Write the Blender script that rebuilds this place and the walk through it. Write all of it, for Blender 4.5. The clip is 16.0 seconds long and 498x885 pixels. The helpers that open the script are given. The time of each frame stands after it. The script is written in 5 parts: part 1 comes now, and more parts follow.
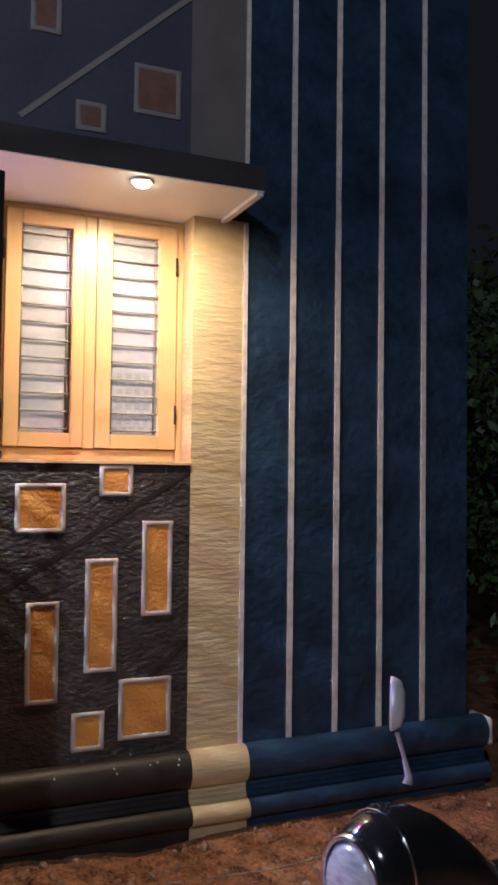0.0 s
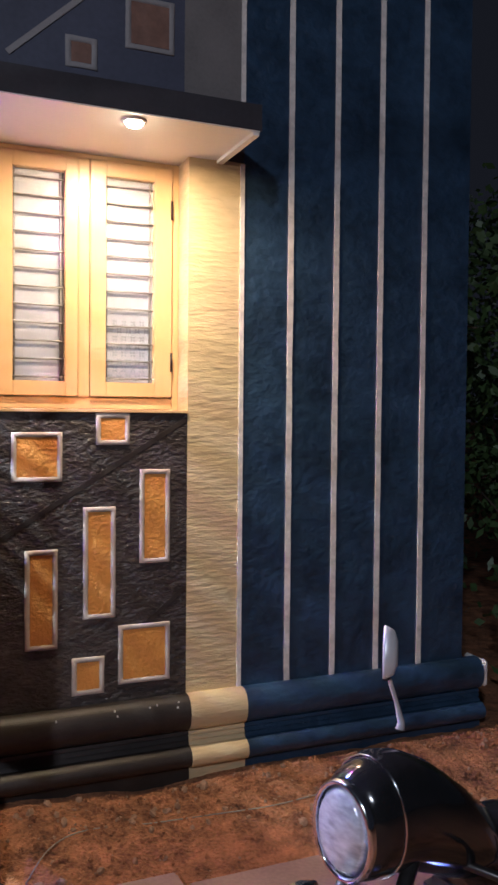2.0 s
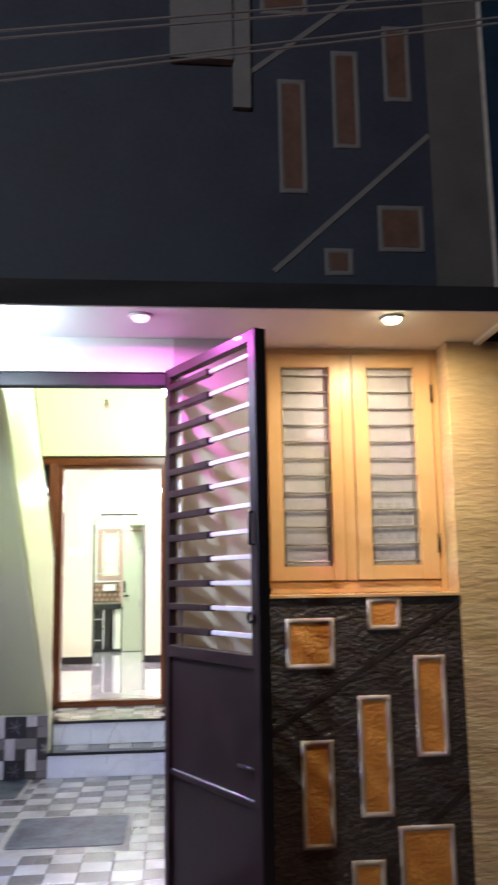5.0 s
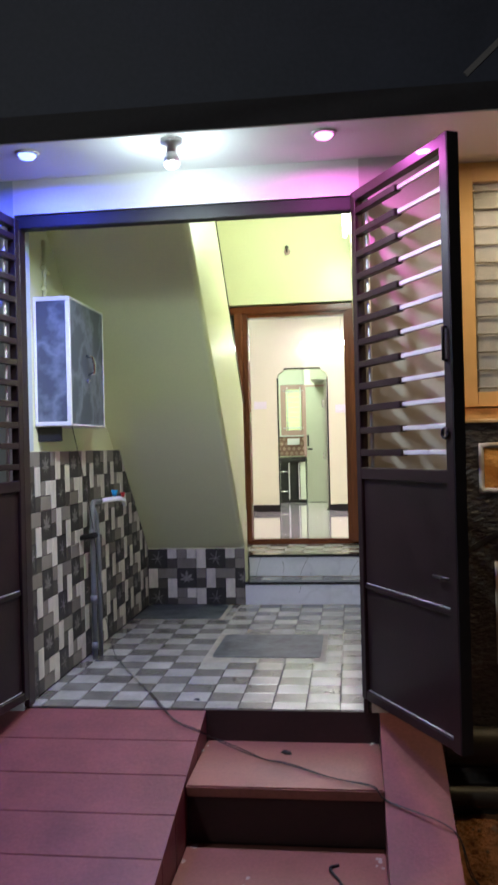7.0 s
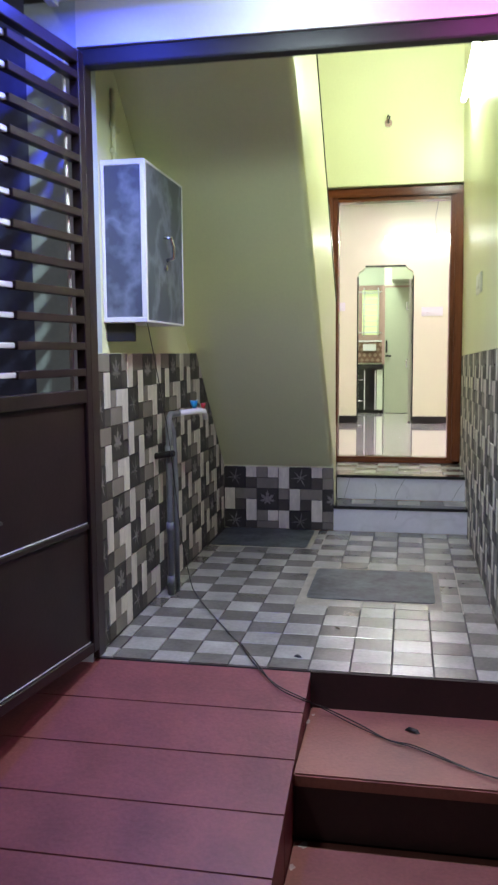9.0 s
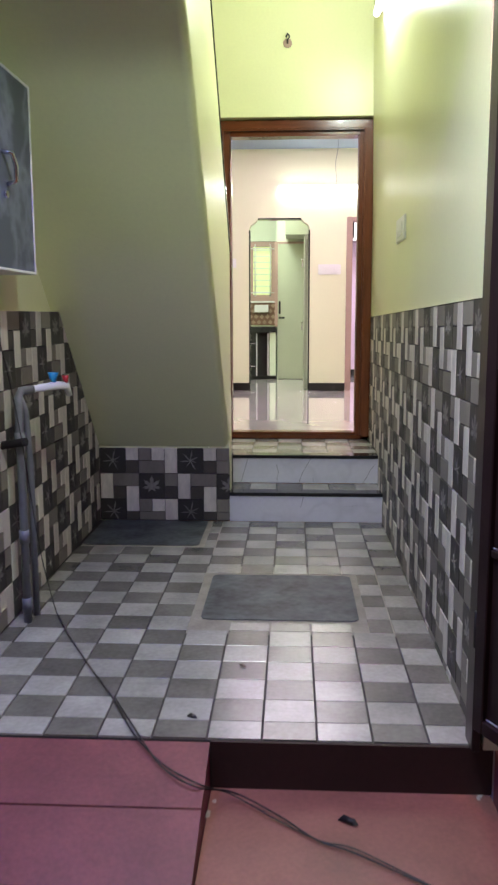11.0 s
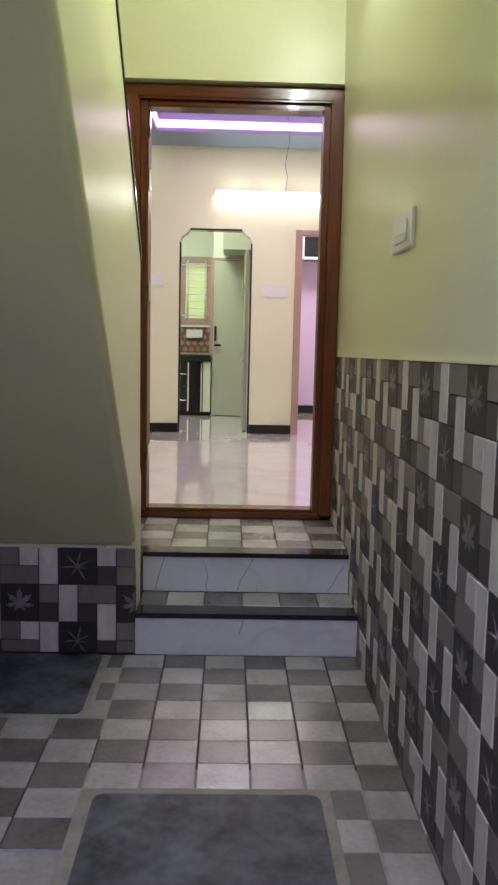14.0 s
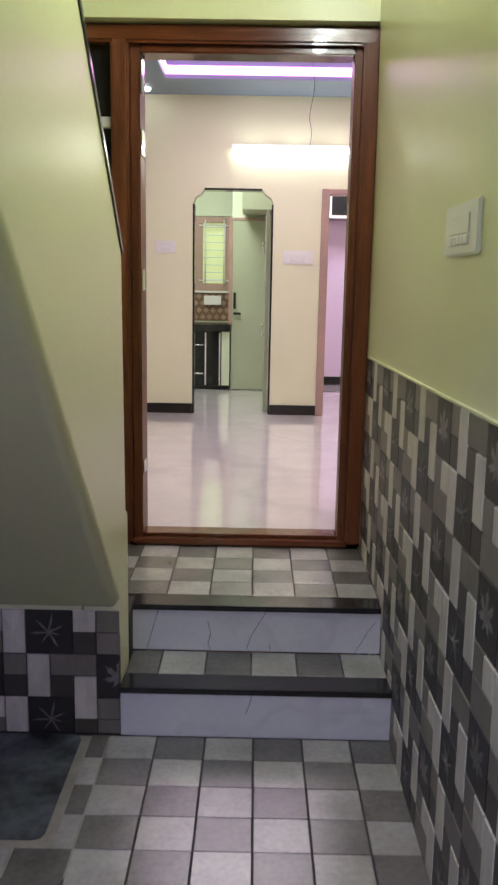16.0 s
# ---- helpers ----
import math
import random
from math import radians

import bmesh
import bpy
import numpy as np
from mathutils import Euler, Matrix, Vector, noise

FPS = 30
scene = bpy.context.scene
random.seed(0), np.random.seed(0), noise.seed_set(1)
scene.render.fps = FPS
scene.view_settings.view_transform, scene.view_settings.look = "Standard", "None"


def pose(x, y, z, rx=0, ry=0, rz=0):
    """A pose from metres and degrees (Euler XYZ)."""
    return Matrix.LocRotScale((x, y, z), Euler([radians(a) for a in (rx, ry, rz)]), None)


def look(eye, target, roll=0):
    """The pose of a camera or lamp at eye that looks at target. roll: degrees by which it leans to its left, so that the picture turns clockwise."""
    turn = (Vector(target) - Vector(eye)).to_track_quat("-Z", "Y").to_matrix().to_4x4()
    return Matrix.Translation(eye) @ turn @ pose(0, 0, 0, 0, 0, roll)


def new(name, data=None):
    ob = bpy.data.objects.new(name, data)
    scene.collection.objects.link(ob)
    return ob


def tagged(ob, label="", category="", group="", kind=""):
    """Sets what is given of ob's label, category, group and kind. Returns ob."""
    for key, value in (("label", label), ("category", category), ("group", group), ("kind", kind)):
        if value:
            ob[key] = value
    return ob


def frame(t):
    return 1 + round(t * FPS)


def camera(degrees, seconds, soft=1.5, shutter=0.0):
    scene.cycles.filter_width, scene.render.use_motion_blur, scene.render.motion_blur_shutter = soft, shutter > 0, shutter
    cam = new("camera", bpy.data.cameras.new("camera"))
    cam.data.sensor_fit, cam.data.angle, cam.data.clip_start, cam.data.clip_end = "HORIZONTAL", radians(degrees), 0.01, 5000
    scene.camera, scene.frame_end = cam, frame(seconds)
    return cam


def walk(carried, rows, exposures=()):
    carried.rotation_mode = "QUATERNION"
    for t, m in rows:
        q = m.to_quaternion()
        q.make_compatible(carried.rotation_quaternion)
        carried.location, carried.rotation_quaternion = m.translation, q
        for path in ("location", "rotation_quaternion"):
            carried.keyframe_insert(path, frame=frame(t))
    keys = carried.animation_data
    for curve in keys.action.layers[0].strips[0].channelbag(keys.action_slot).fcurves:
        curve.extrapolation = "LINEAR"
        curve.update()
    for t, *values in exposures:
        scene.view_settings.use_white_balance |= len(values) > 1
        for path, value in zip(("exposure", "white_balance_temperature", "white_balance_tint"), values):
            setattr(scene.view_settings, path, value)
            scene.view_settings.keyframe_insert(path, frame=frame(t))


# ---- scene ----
cam = camera(33.5, 16.0, soft=2.4, shutter=0.5)
PATH = [
    (0, (0.045, -3.764, 1.25), (0.824, -1.923, 1.325), 0.7),
    (0.5, (0.069, -3.77, 1.26), (0.91, -1.955, 1.279), 0.9),
    (1, (0.072, -3.744, 1.287), (0.941, -1.944, 1.236), 1.1),
    (1.5, (0.081, -3.751, 1.262), (0.91, -1.932, 1.197), 0.8),
    (2, (0.074, -3.752, 1.273), (0.85, -1.91, 1.21), 0.5),
    (2.5, (0.081, -3.771, 1.255), (0.796, -1.904, 1.233), 0.0),
    (3, (0.041, -3.778, 1.268), (0.731, -1.901, 1.306), -0.4),
    (3.5, (0.058, -3.798, 1.264), (0.723, -1.918, 1.418), -1.0),
    (4, (0.044, -3.833, 1.302), (0.649, -1.95, 1.596), -1.8),
    (4.5, (0.053, -3.815, 1.329), (0.469, -1.894, 1.698), -1.4),
    (5, (0.009, -3.775, 1.375), (0.197, -1.81, 1.7), -0.9),
    (5.2, (-0.013, -3.776, 1.361), (0.104, -1.805, 1.679), -0.9),
    (7.3, (-0.057, -3.776, 1.182), (-0.321, -1.794, 1.152), -1.1),
    (7.5, (-0.106, -3.703, 1.175), (-0.376, -1.722, 1.126), -0.9),
    (8, (-0.26, -3.496, 1.191), (-0.537, -1.517, 1.093), -1.2),
    (8.3, (-0.311, -3.409, 1.195), (-0.607, -1.435, 1.07), -1.1),
    (8.5, (-0.335, -3.325, 1.186), (-0.647, -1.354, 1.046), -1.0),
    (9, (-0.389, -3.035, 1.201), (-0.762, -1.082, 0.987), -0.4),
    (9.5, (-0.397, -2.848, 1.194), (-0.713, -0.891, 0.928), 0.1),
    (10, (-0.475, -2.608, 1.216), (-0.612, -0.635, 0.92), -0.2),
    (10.2, (-0.5, -2.535, 1.213), (-0.632, -0.564, 0.899), -0.4),
    (12.3, (-0.51, -1.453, 1.149), (-0.556, 0.526, 0.867), 0.4),
    (12.5, (-0.493, -1.344, 1.193), (-0.559, 0.633, 0.894), 0.3),
    (13, (-0.463, -1.139, 1.189), (-0.56, 0.834, 0.873), 0.8),
    (13.5, (-0.461, -0.902, 1.206), (-0.469, 1.077, 0.918), 1.4),
    (14, (-0.516, -0.66, 1.263), (-0.464, 1.323, 1.008), 1.3),
    (14.5, (-0.472, -0.514, 1.266), (-0.439, 1.47, 1.009), 1.3),
    (15, (-0.446, -0.366, 1.28), (-0.454, 1.616, 1.018), 1.2),
    (15.5, (-0.492, -0.121, 1.337), (-0.495, 1.853, 1.011), 1.2),
    (16, (-0.447, 0.018, 1.463), (-0.459, 1.982, 1.086), 1.0),
]
walk(cam, [(t, look(eye, target, roll)) for t, eye, target, roll in PATH],
     [(0.0, 1.45, 5300, 12), (1.0, 2.25, 5250, 13), (1.6, 2.05, 5300, 13), (2.5, 1.5, 5400, 12), (3.5, 1.12, 5450, 12), (4.5, 1.05, 5500, 9), (5.0, 0.88, 5650, 5), (7.3, 0.2, 5950, 0), (9.0, 0.2, 6000, 0), (9.5, 0.48, 6050, 1), (10.0, 0.15, 6100, 1), (12.3, -0.06, 6200, 8), (13.3, -0.48, 6150, 9), (16.0, -0.48, 6100, 9)])


# ---- world: a dark night sky ----
world = bpy.data.worlds.new("night")
scene.world = world
world.use_nodes = True
world.node_tree.nodes["Background"].inputs[0].default_value = (0.010, 0.010, 0.012, 1)
world.node_tree.nodes["Background"].inputs[1].default_value = 0.25


# ---- lamps of the place, and two fill lamps added to them ----
def lamp(name, kind, at, power, color, aim=None, size=0.05, size_y=0.0, cone=150.0, blend=0.6):
    data = bpy.data.lights.new(name, kind)
    data.energy, data.color = power, color
    if kind == "AREA":
        data.shape = "RECTANGLE" if size_y else "DISK"
        data.size = size
        if size_y:
            data.size_y = size_y
    else:
        data.shadow_soft_size = size
    if kind == "SPOT":
        data.spot_size, data.spot_blend = radians(cone), blend
    ob = new(name, data)
    ob.matrix_world = look(at, aim) if aim else pose(*at)
    return ob


SOFFIT = 2.49
WARM, COOL, BLUE, PINK = (1.0, 0.70, 0.37), (0.88, 0.98, 1.0), (0.06, 0.08, 1.0), (1.0, 0.16, 0.78)
lamp("warm_spot_light", "AREA", (0.965, -0.39, SOFFIT - 0.035), 12, WARM, (0.965, -0.39, 0), 0.07)
lamp("blue_spot_light", "AREA", (-1.39, -0.37, SOFFIT - 0.035), 18, BLUE, (-1.39, -0.37, 0), 0.07)
lamp("pink_spot_light", "AREA", (-0.12, -0.37, SOFFIT - 0.035), 9, PINK, (-0.12, -0.37, 0), 0.07)
lamp("bulb_light", "SPOT", (-0.75, -0.41, SOFFIT - 0.13), 100, (0.90, 1.0, 0.94), (-0.75, -0.41, 0), 0.035, cone=180, blend=0.7)
lamp("bulb_side_light", "POINT", (-0.75, -0.41, SOFFIT - 0.16), 6.5, COOL, size=0.035)
for ty in (1.75, 2.1, 2.45):
    lamp("passage_tube_light", "POINT", (-0.11, ty, 2.83), 11.5, (0.97, 1.0, 0.90), size=0.04)
for tx in (-0.5, -0.15, 0.2):
    lamp("hall_tube_light", "POINT", (tx, 7.08, 2.54), 1.0, (1.0, 1.0, 0.92), size=0.035)
# White area lamp added to brighten the hall; the cove strip itself is pink.
lamp("hall_cove_light", "AREA", (-0.4, 5.2, 3.0), 46, (1.0, 1.0, 0.92), (-0.4, 5.2, 0), 1.6, 2.4)
lamp("cove_up_light", "AREA", (-0.13, 5.4, 3.0), 24, (1.0, 0.55, 0.92), (-0.13, 5.4, 5), 1.9, 2.3)
# Unseen lamp out in the lane, added to lift the front and upper storey.
lamp("lane_light", "POINT", (-3.8, -8.8, 5.6), 330, (1.0, 0.96, 0.92), size=0.3)
lamp("kitchen_light", "AREA", (-1.0, 8.0, 2.85), 36, (0.98, 1.0, 0.9), (-1.0, 8.0, 0), 0.5, 0.5)
lamp("bedroom_light", "AREA", (0.6, 8.4, 2.85), 32, (1.0, 0.92, 1.0), (0.6, 8.4, 0), 0.5, 0.5)


# ---- materials ----
def mat(name, color, rough=0.6, var=0.12, scale=3.0, grain=60.0, bump=0.1, metal=0.0, detail=6.0, piece=0.0, stretch=None, distance=0.004, spec=0.5, coat=0.0, turn=0.0):
    """A surface with broad stains and fine grain, in metres of the world."""
    m = bpy.data.materials.new(name)
    m.use_nodes = True
    nt = m.node_tree
    bsdf = nt.nodes["Principled BSDF"]
    geo = nt.nodes.new("ShaderNodeNewGeometry")
    coord = geo.outputs["Position"]
    if stretch:
        mapping = nt.nodes.new("ShaderNodeMapping")
        mapping.inputs["Scale"].default_value = stretch
        mapping.inputs["Rotation"].default_value = (0, radians(turn), 0)
        nt.links.new(coord, mapping.inputs["Vector"])
        coord = mapping.outputs["Vector"]
    big, fine = nt.nodes.new("ShaderNodeTexNoise"), nt.nodes.new("ShaderNodeTexNoise")
    for node, sc in ((big, scale), (fine, grain)):
        nt.links.new(coord, node.inputs["Vector"])
        node.inputs["Scale"].default_value = sc
        node.inputs["Detail"].default_value = detail
    mix = nt.nodes.new("ShaderNodeMath")
    mix.operation = "MULTIPLY_ADD"
    mix.inputs[1].default_value = 0.65
    nt.links.new(big.outputs["Fac"], mix.inputs[0])
    half = nt.nodes.new("ShaderNodeMath")
    half.operation = "MULTIPLY"
    half.inputs[1].default_value = 0.35
    nt.links.new(fine.outputs["Fac"], half.inputs[0])
    nt.links.new(half.outputs[0], mix.inputs[2])
    ramp = nt.nodes.new("ShaderNodeMapRange")
    ramp.inputs["From Min"].default_value, ramp.inputs["From Max"].default_value = 0.3, 0.7
    ramp.inputs["To Min"].default_value, ramp.inputs["To Max"].default_value = 1 - var, 1 + var
    nt.links.new(mix.outputs[0], ramp.inputs["Value"])
    value = ramp.outputs["Result"]
    if piece:
        info = nt.nodes.new("ShaderNodeObjectInfo")
        spread = nt.nodes.new("ShaderNodeMapRange")
        spread.inputs["To Min"].default_value, spread.inputs["To Max"].default_value = 1 - piece, 1 + piece
        nt.links.new(info.outputs["Random"], spread.inputs["Value"])
        both = nt.nodes.new("ShaderNodeMath")
        both.operation = "MULTIPLY"
        nt.links.new(value, both.inputs[0])
        nt.links.new(spread.outputs["Result"], both.inputs[1])
        value = both.outputs[0]
    tint = nt.nodes.new("ShaderNodeVectorMath")
    tint.operation = "SCALE"
    tint.inputs[0].default_value = color
    nt.links.new(value, tint.inputs["Scale"])
    nt.links.new(tint.outputs["Vector"], bsdf.inputs["Base Color"])
    rr = nt.nodes.new("ShaderNodeMapRange")
    rr.inputs["To Min"].default_value, rr.inputs["To Max"].default_value = max(0.02, rough - 0.06), min(1, rough + 0.06)
    nt.links.new(big.outputs["Fac"], rr.inputs["Value"])
    nt.links.new(rr.outputs["Result"], bsdf.inputs["Roughness"])
    bsdf.inputs["Metallic"].default_value = metal
    bsdf.inputs["Specular IOR Level"].default_value = spec
    bsdf.inputs["Coat Weight"].default_value = coat
    if bump:
        b = nt.nodes.new("ShaderNodeBump")
        b.inputs["Strength"].default_value, b.inputs["Distance"].default_value = bump, distance
        nt.links.new(fine.outputs["Fac"], b.inputs["Height"])
        nt.links.new(b.outputs["Normal"], bsdf.inputs["Normal"])
    return m


def glow(name, color, strength):
    m = bpy.data.materials.new(name)
    m.use_nodes = True
    bsdf = m.node_tree.nodes["Principled BSDF"]
    bsdf.inputs["Base Color"].default_value = (*color, 1)
    bsdf.inputs["Emission Color"].default_value = (*color, 1)
    bsdf.inputs["Emission Strength"].default_value = strength
    return m


def glass(name, color=(1, 1, 1), rough=0.02):
    m = bpy.data.materials.new(name)
    m.use_nodes = True
    bsdf = m.node_tree.nodes["Principled BSDF"]
    bsdf.inputs["Base Color"].default_value = (*color, 1)
    bsdf.inputs["Roughness"].default_value = rough
    bsdf.inputs["Transmission Weight"].default_value = 1.0
    return m


def veined(name, base, vein, scale, width, rough=0.25, soft=0.5, detail=5.0):
    """Polished stone: a clouded ground with thin wandering veins."""
    m = mat(name, base, rough, 0.08, 4.0, 40.0, 0.0)
    nt = m.node_tree
    bsdf = nt.nodes["Principled BSDF"]
    source = bsdf.inputs["Base Color"].links[0].from_socket
    geo = nt.nodes["Geometry"]
    bend = nt.nodes.new("ShaderNodeTexNoise")
    bend.inputs["Scale"].default_value = scale * 0.7
    bend.inputs["Detail"].default_value = detail
    nt.links.new(geo.outputs["Position"], bend.inputs["Vector"])
    away = nt.nodes.new("ShaderNodeMath")
    away.operation = "SUBTRACT"
    away.inputs[1].default_value = 0.5
    nt.links.new(bend.outputs["Fac"], away.inputs[0])
    size = nt.nodes.new("ShaderNodeMath")
    size.operation = "ABSOLUTE"
    nt.links.new(away.outputs[0], size.inputs[0])
    band = nt.nodes.new("ShaderNodeMapRange")
    band.inputs["From Max"].default_value = width
    band.inputs["To Min"].default_value, band.inputs["To Max"].default_value = soft, 0.0
    nt.links.new(size.outputs[0], band.inputs["Value"])
    mixer = nt.nodes.new("ShaderNodeMix")
    mixer.data_type = "RGBA"
    mixer.inputs[7].default_value = (*vein, 1)
    nt.links.new(band.outputs["Result"], mixer.inputs[0])
    nt.links.new(source, mixer.inputs[6])
    nt.links.new(mixer.outputs[2], bsdf.inputs["Base Color"])
    return m


GREEN = mat("pale_green_paint", (0.755, 0.755, 0.465), 0.34, 0.05, 1.3, 60, 0.04, spec=0.45)
WHITE = mat("white_paint", (0.78, 0.77, 0.74), 0.5, 0.05, 2.5, 70, 0.08)
BLACKP = mat("black_textured_plaster", (0.050, 0.042, 0.039), 0.26, 0.5, 7, 36, 1.0, stretch=(0.8, 1.0, 1.4), distance=0.016, detail=5, turn=40)
SMOOTHBLACK = mat("black_paint", (0.024, 0.018, 0.015), 0.5, 0.45, 9, 40, 0.5)
ORANGE = mat("orange_plaster", (0.66, 0.28, 0.055), 0.42, 0.12, 14, 60, 0.7, distance=0.009)
BAND = mat("white_band_plaster", (0.52, 0.44, 0.38), 0.65, 0.2, 9, 70, 0.3)
CREAM = mat("cream_textured_plaster", (0.60, 0.46, 0.25), 0.6, 0.16, 3.5, 20, 0.6, stretch=(0.7, 1, 2.6), distance=0.012, detail=7, turn=8)
NAVY = mat("navy_plaster", (0.020, 0.043, 0.082), 0.42, 0.55, 3.2, 20, 0.9, stretch=(1, 1, 1.3), distance=0.010)
UPPER = mat("charcoal_blue_plaster", (0.060, 0.064, 0.098), 0.6, 0.25, 3, 40, 0.3)
# On the upper panels' borders this is white plaster greyed for the dark.
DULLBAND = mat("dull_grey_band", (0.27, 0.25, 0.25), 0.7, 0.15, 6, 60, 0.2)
STRIPE = mat("white_stripe_plaster", (0.70, 0.65, 0.60), 0.6, 0.25, 20, 70, 0.4)
YELLOWWOOD = mat("varnished_yellow_paint", (0.64, 0.42, 0.205), 0.35, 0.08, 3, 40, 0.08, stretch=(1, 1, 0.25))
TEAK = mat("varnished_teak", (0.150, 0.046, 0.019), 0.40, 0.5, 10, 60, 0.08, stretch=(2.4, 2.4, 0.16), spec=0.3)
TEAKH = mat("varnished_teak_rail", (0.15, 0.042, 0.015), 0.22, 0.35, 10, 60, 0.08, stretch=(0.16, 2.4, 2.4), coat=0.3)
PALEWOOD = mat("pale_pink_wood", (0.43, 0.29, 0.24), 0.4, 0.1, 4, 40, 0.05)
STEELBROWN = mat("brown_gate_enamel", (0.020, 0.010, 0.0105), 0.42, 0.35, 5, 60, 0.1, spec=0.3, coat=0.1)
STEELBLACK = mat("black_gate_enamel", (0.018, 0.016, 0.018), 0.62, 0.25, 5, 60, 0.15, spec=0.3)
SILVER = mat("silver_paint", (0.72, 0.70, 0.72), 0.35, 0.08, 6, 60, 0.05, metal=0.3)
CHROME = mat("chrome", (0.85, 0.85, 0.87), 0.12, 0.03, 6, 60, 0.0, metal=1.0)
BARGREY = mat("grey_window_bar", (0.17, 0.155, 0.15), 0.6, 0.2, 8, 60, 0.1)
DARKSTEEL = mat("dark_steel", (0.08, 0.075, 0.075), 0.35, 0.2, 8, 60, 0.1, metal=0.8)
REDOXIDE = mat("red_oxide_cement", (0.195, 0.057, 0.064), 0.5, 0.30, 4.5, 70, 0.3, piece=0.08)
REDTREAD = mat("worn_red_cement", (0.25, 0.100, 0.080), 0.5, 0.28, 4.5, 70, 0.25)
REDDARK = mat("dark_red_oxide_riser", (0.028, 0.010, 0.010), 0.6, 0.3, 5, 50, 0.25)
SOIL = mat("red_soil", (0.37, 0.155, 0.066), 0.95, 0.8, 9, 60, 1.0, distance=0.04, detail=10)
PEBBLE = mat("pale_pebble", (0.34, 0.20, 0.12), 0.85, 0.35, 12, 70, 0.5)
CEMENT = mat("cement", (0.30, 0.25, 0.20), 0.85, 0.2, 6, 70, 0.4)
MORTAR = mat("tan_mortar", (0.25, 0.23, 0.19), 0.8, 0.25, 12, 70, 0.4)
ROADSLAB = mat("pinkish_concrete", (0.30, 0.20, 0.17), 0.8, 0.25, 5, 60, 0.4)
SLATE = mat("grey_slate", (0.066, 0.074, 0.078), 0.5, 0.95, 7, 30, 0.12, spec=0.25)
FLIGHT = mat("light_floor_tile", (0.335, 0.326, 0.295), 0.22, 0.28, 6, 60, 0.04, spec=0.9, piece=0.12, detail=3.5)
FDARK = mat("grey_floor_tile", (0.142, 0.136, 0.118), 0.24, 0.34, 6, 60, 0.05, spec=0.9, piece=0.18, detail=3.5)
GROUT = mat("dark_grout", (0.055, 0.050, 0.046), 0.9, 0.2, 8, 80, 0.2)
TLIGHT = mat("light_wall_tile", (0.61, 0.57, 0.49), 0.5, 0.22, 16, 90, 0.12, piece=0.08, stretch=(1, 1, 0.3))
TGREY = mat("grey_wall_tile", (0.200, 0.180, 0.149), 0.5, 0.18, 16, 90, 0.12, piece=0.12, stretch=(1, 1, 0.3))
TDARK = mat("dark_wall_tile", (0.066, 0.058, 0.047), 0.5, 0.15, 16, 90, 0.12, piece=0.12)
TBLACK = mat("flower_wall_tile", (0.032, 0.029, 0.025), 0.5, 0.2, 16, 90, 0.15, piece=0.15)
LEAFREL = mat("grey_leaf_relief", (0.17, 0.16, 0.145), 0.4, 0.35, 30, 120, 0.1, piece=0.25)
MARBLE = veined("white_marble", (0.66, 0.67, 0.70), (0.52, 0.53, 0.55), 3.0, 0.03, 0.25, 0.4, 3.0)
VEIN = mat("dark_marble_vein", (0.16, 0.17, 0.16), 0.4, 0.2, 30, 90, 0.0)
GRANITE = mat("black_granite", (0.022, 0.022, 0.022), 0.16, 0.4, 40, 160, 0.02)
BOXSTONE = veined("grey_marbled_panel", (0.080, 0.093, 0.128), (0.30, 0.34, 0.41), 6.0, 0.075, 0.35, 0.5, 5.0)
HALLWALL = mat("cream_hall_paint", (0.77, 0.77, 0.53), 0.5, 0.04, 1.5, 80, 0.04)
HALLFLOOR = veined("polished_white_floor", (0.72, 0.67, 0.67), (0.58, 0.55, 0.55), 1.6, 0.04, 0.05, 0.4, 4.0)
HALLFLOOR.node_tree.nodes["Principled BSDF"].inputs["Coat Weight"].default_value = 0.7
SKIRT = mat("black_skirting", (0.012, 0.010, 0.010), 0.3, 0.2, 8, 60, 0.02)
CEILBLUE = mat("blue_grey_ceiling_paint", (0.20, 0.26, 0.33), 0.5, 0.04, 2, 60, 0.03)
PINKWALL = mat("pink_lilac_paint", (0.78, 0.62, 0.78), 0.5, 0.04, 2, 60, 0.03)
KGREEN = mat("kitchen_green_paint", (0.66, 0.72, 0.54), 0.5, 0.04, 2, 60, 0.03)
KDOOR = mat("sage_green_door", (0.44, 0.48, 0.33), 0.4, 0.06, 3, 60, 0.04)
PVC = mat("grey_pvc", (0.17, 0.18, 0.20), 0.4, 0.2, 10, 60, 0.05)
WHITEPL = mat("white_plastic", (0.80, 0.79, 0.76), 0.3, 0.03, 4, 60, 0.0)
BLUEPL = mat("blue_plastic", (0.03, 0.28, 0.45), 0.35, 0.05, 4, 60, 0.0)
REDPL = mat("red_plastic", (0.45, 0.03, 0.03), 0.35, 0.05, 4, 60, 0.0)
CABLE = mat("black_cable", (0.018, 0.017, 0.018), 0.5, 0.2, 9, 60, 0.0)
RUBBER = mat("tyre_rubber", (0.02, 0.02, 0.02), 0.8, 0.2, 20, 60, 0.3)
BIKEBLACK = mat("gloss_black_enamel", (0.012, 0.012, 0.013), 0.14, 0.2, 30, 120, 0.02, coat=0.6)
SEATMAT = mat("black_vinyl", (0.02, 0.02, 0.02), 0.55, 0.2, 20, 120, 0.2)
FILMPANE = mat("frosted_film", (0.24, 0.24, 0.275), 0.4, 0.14, 26, 70, 0.25)
ETCH = mat("grey_film_print", (0.13, 0.13, 0.16), 0.4, 0.2, 26, 70, 0.1)
CLEAR = glass("clear_glass")
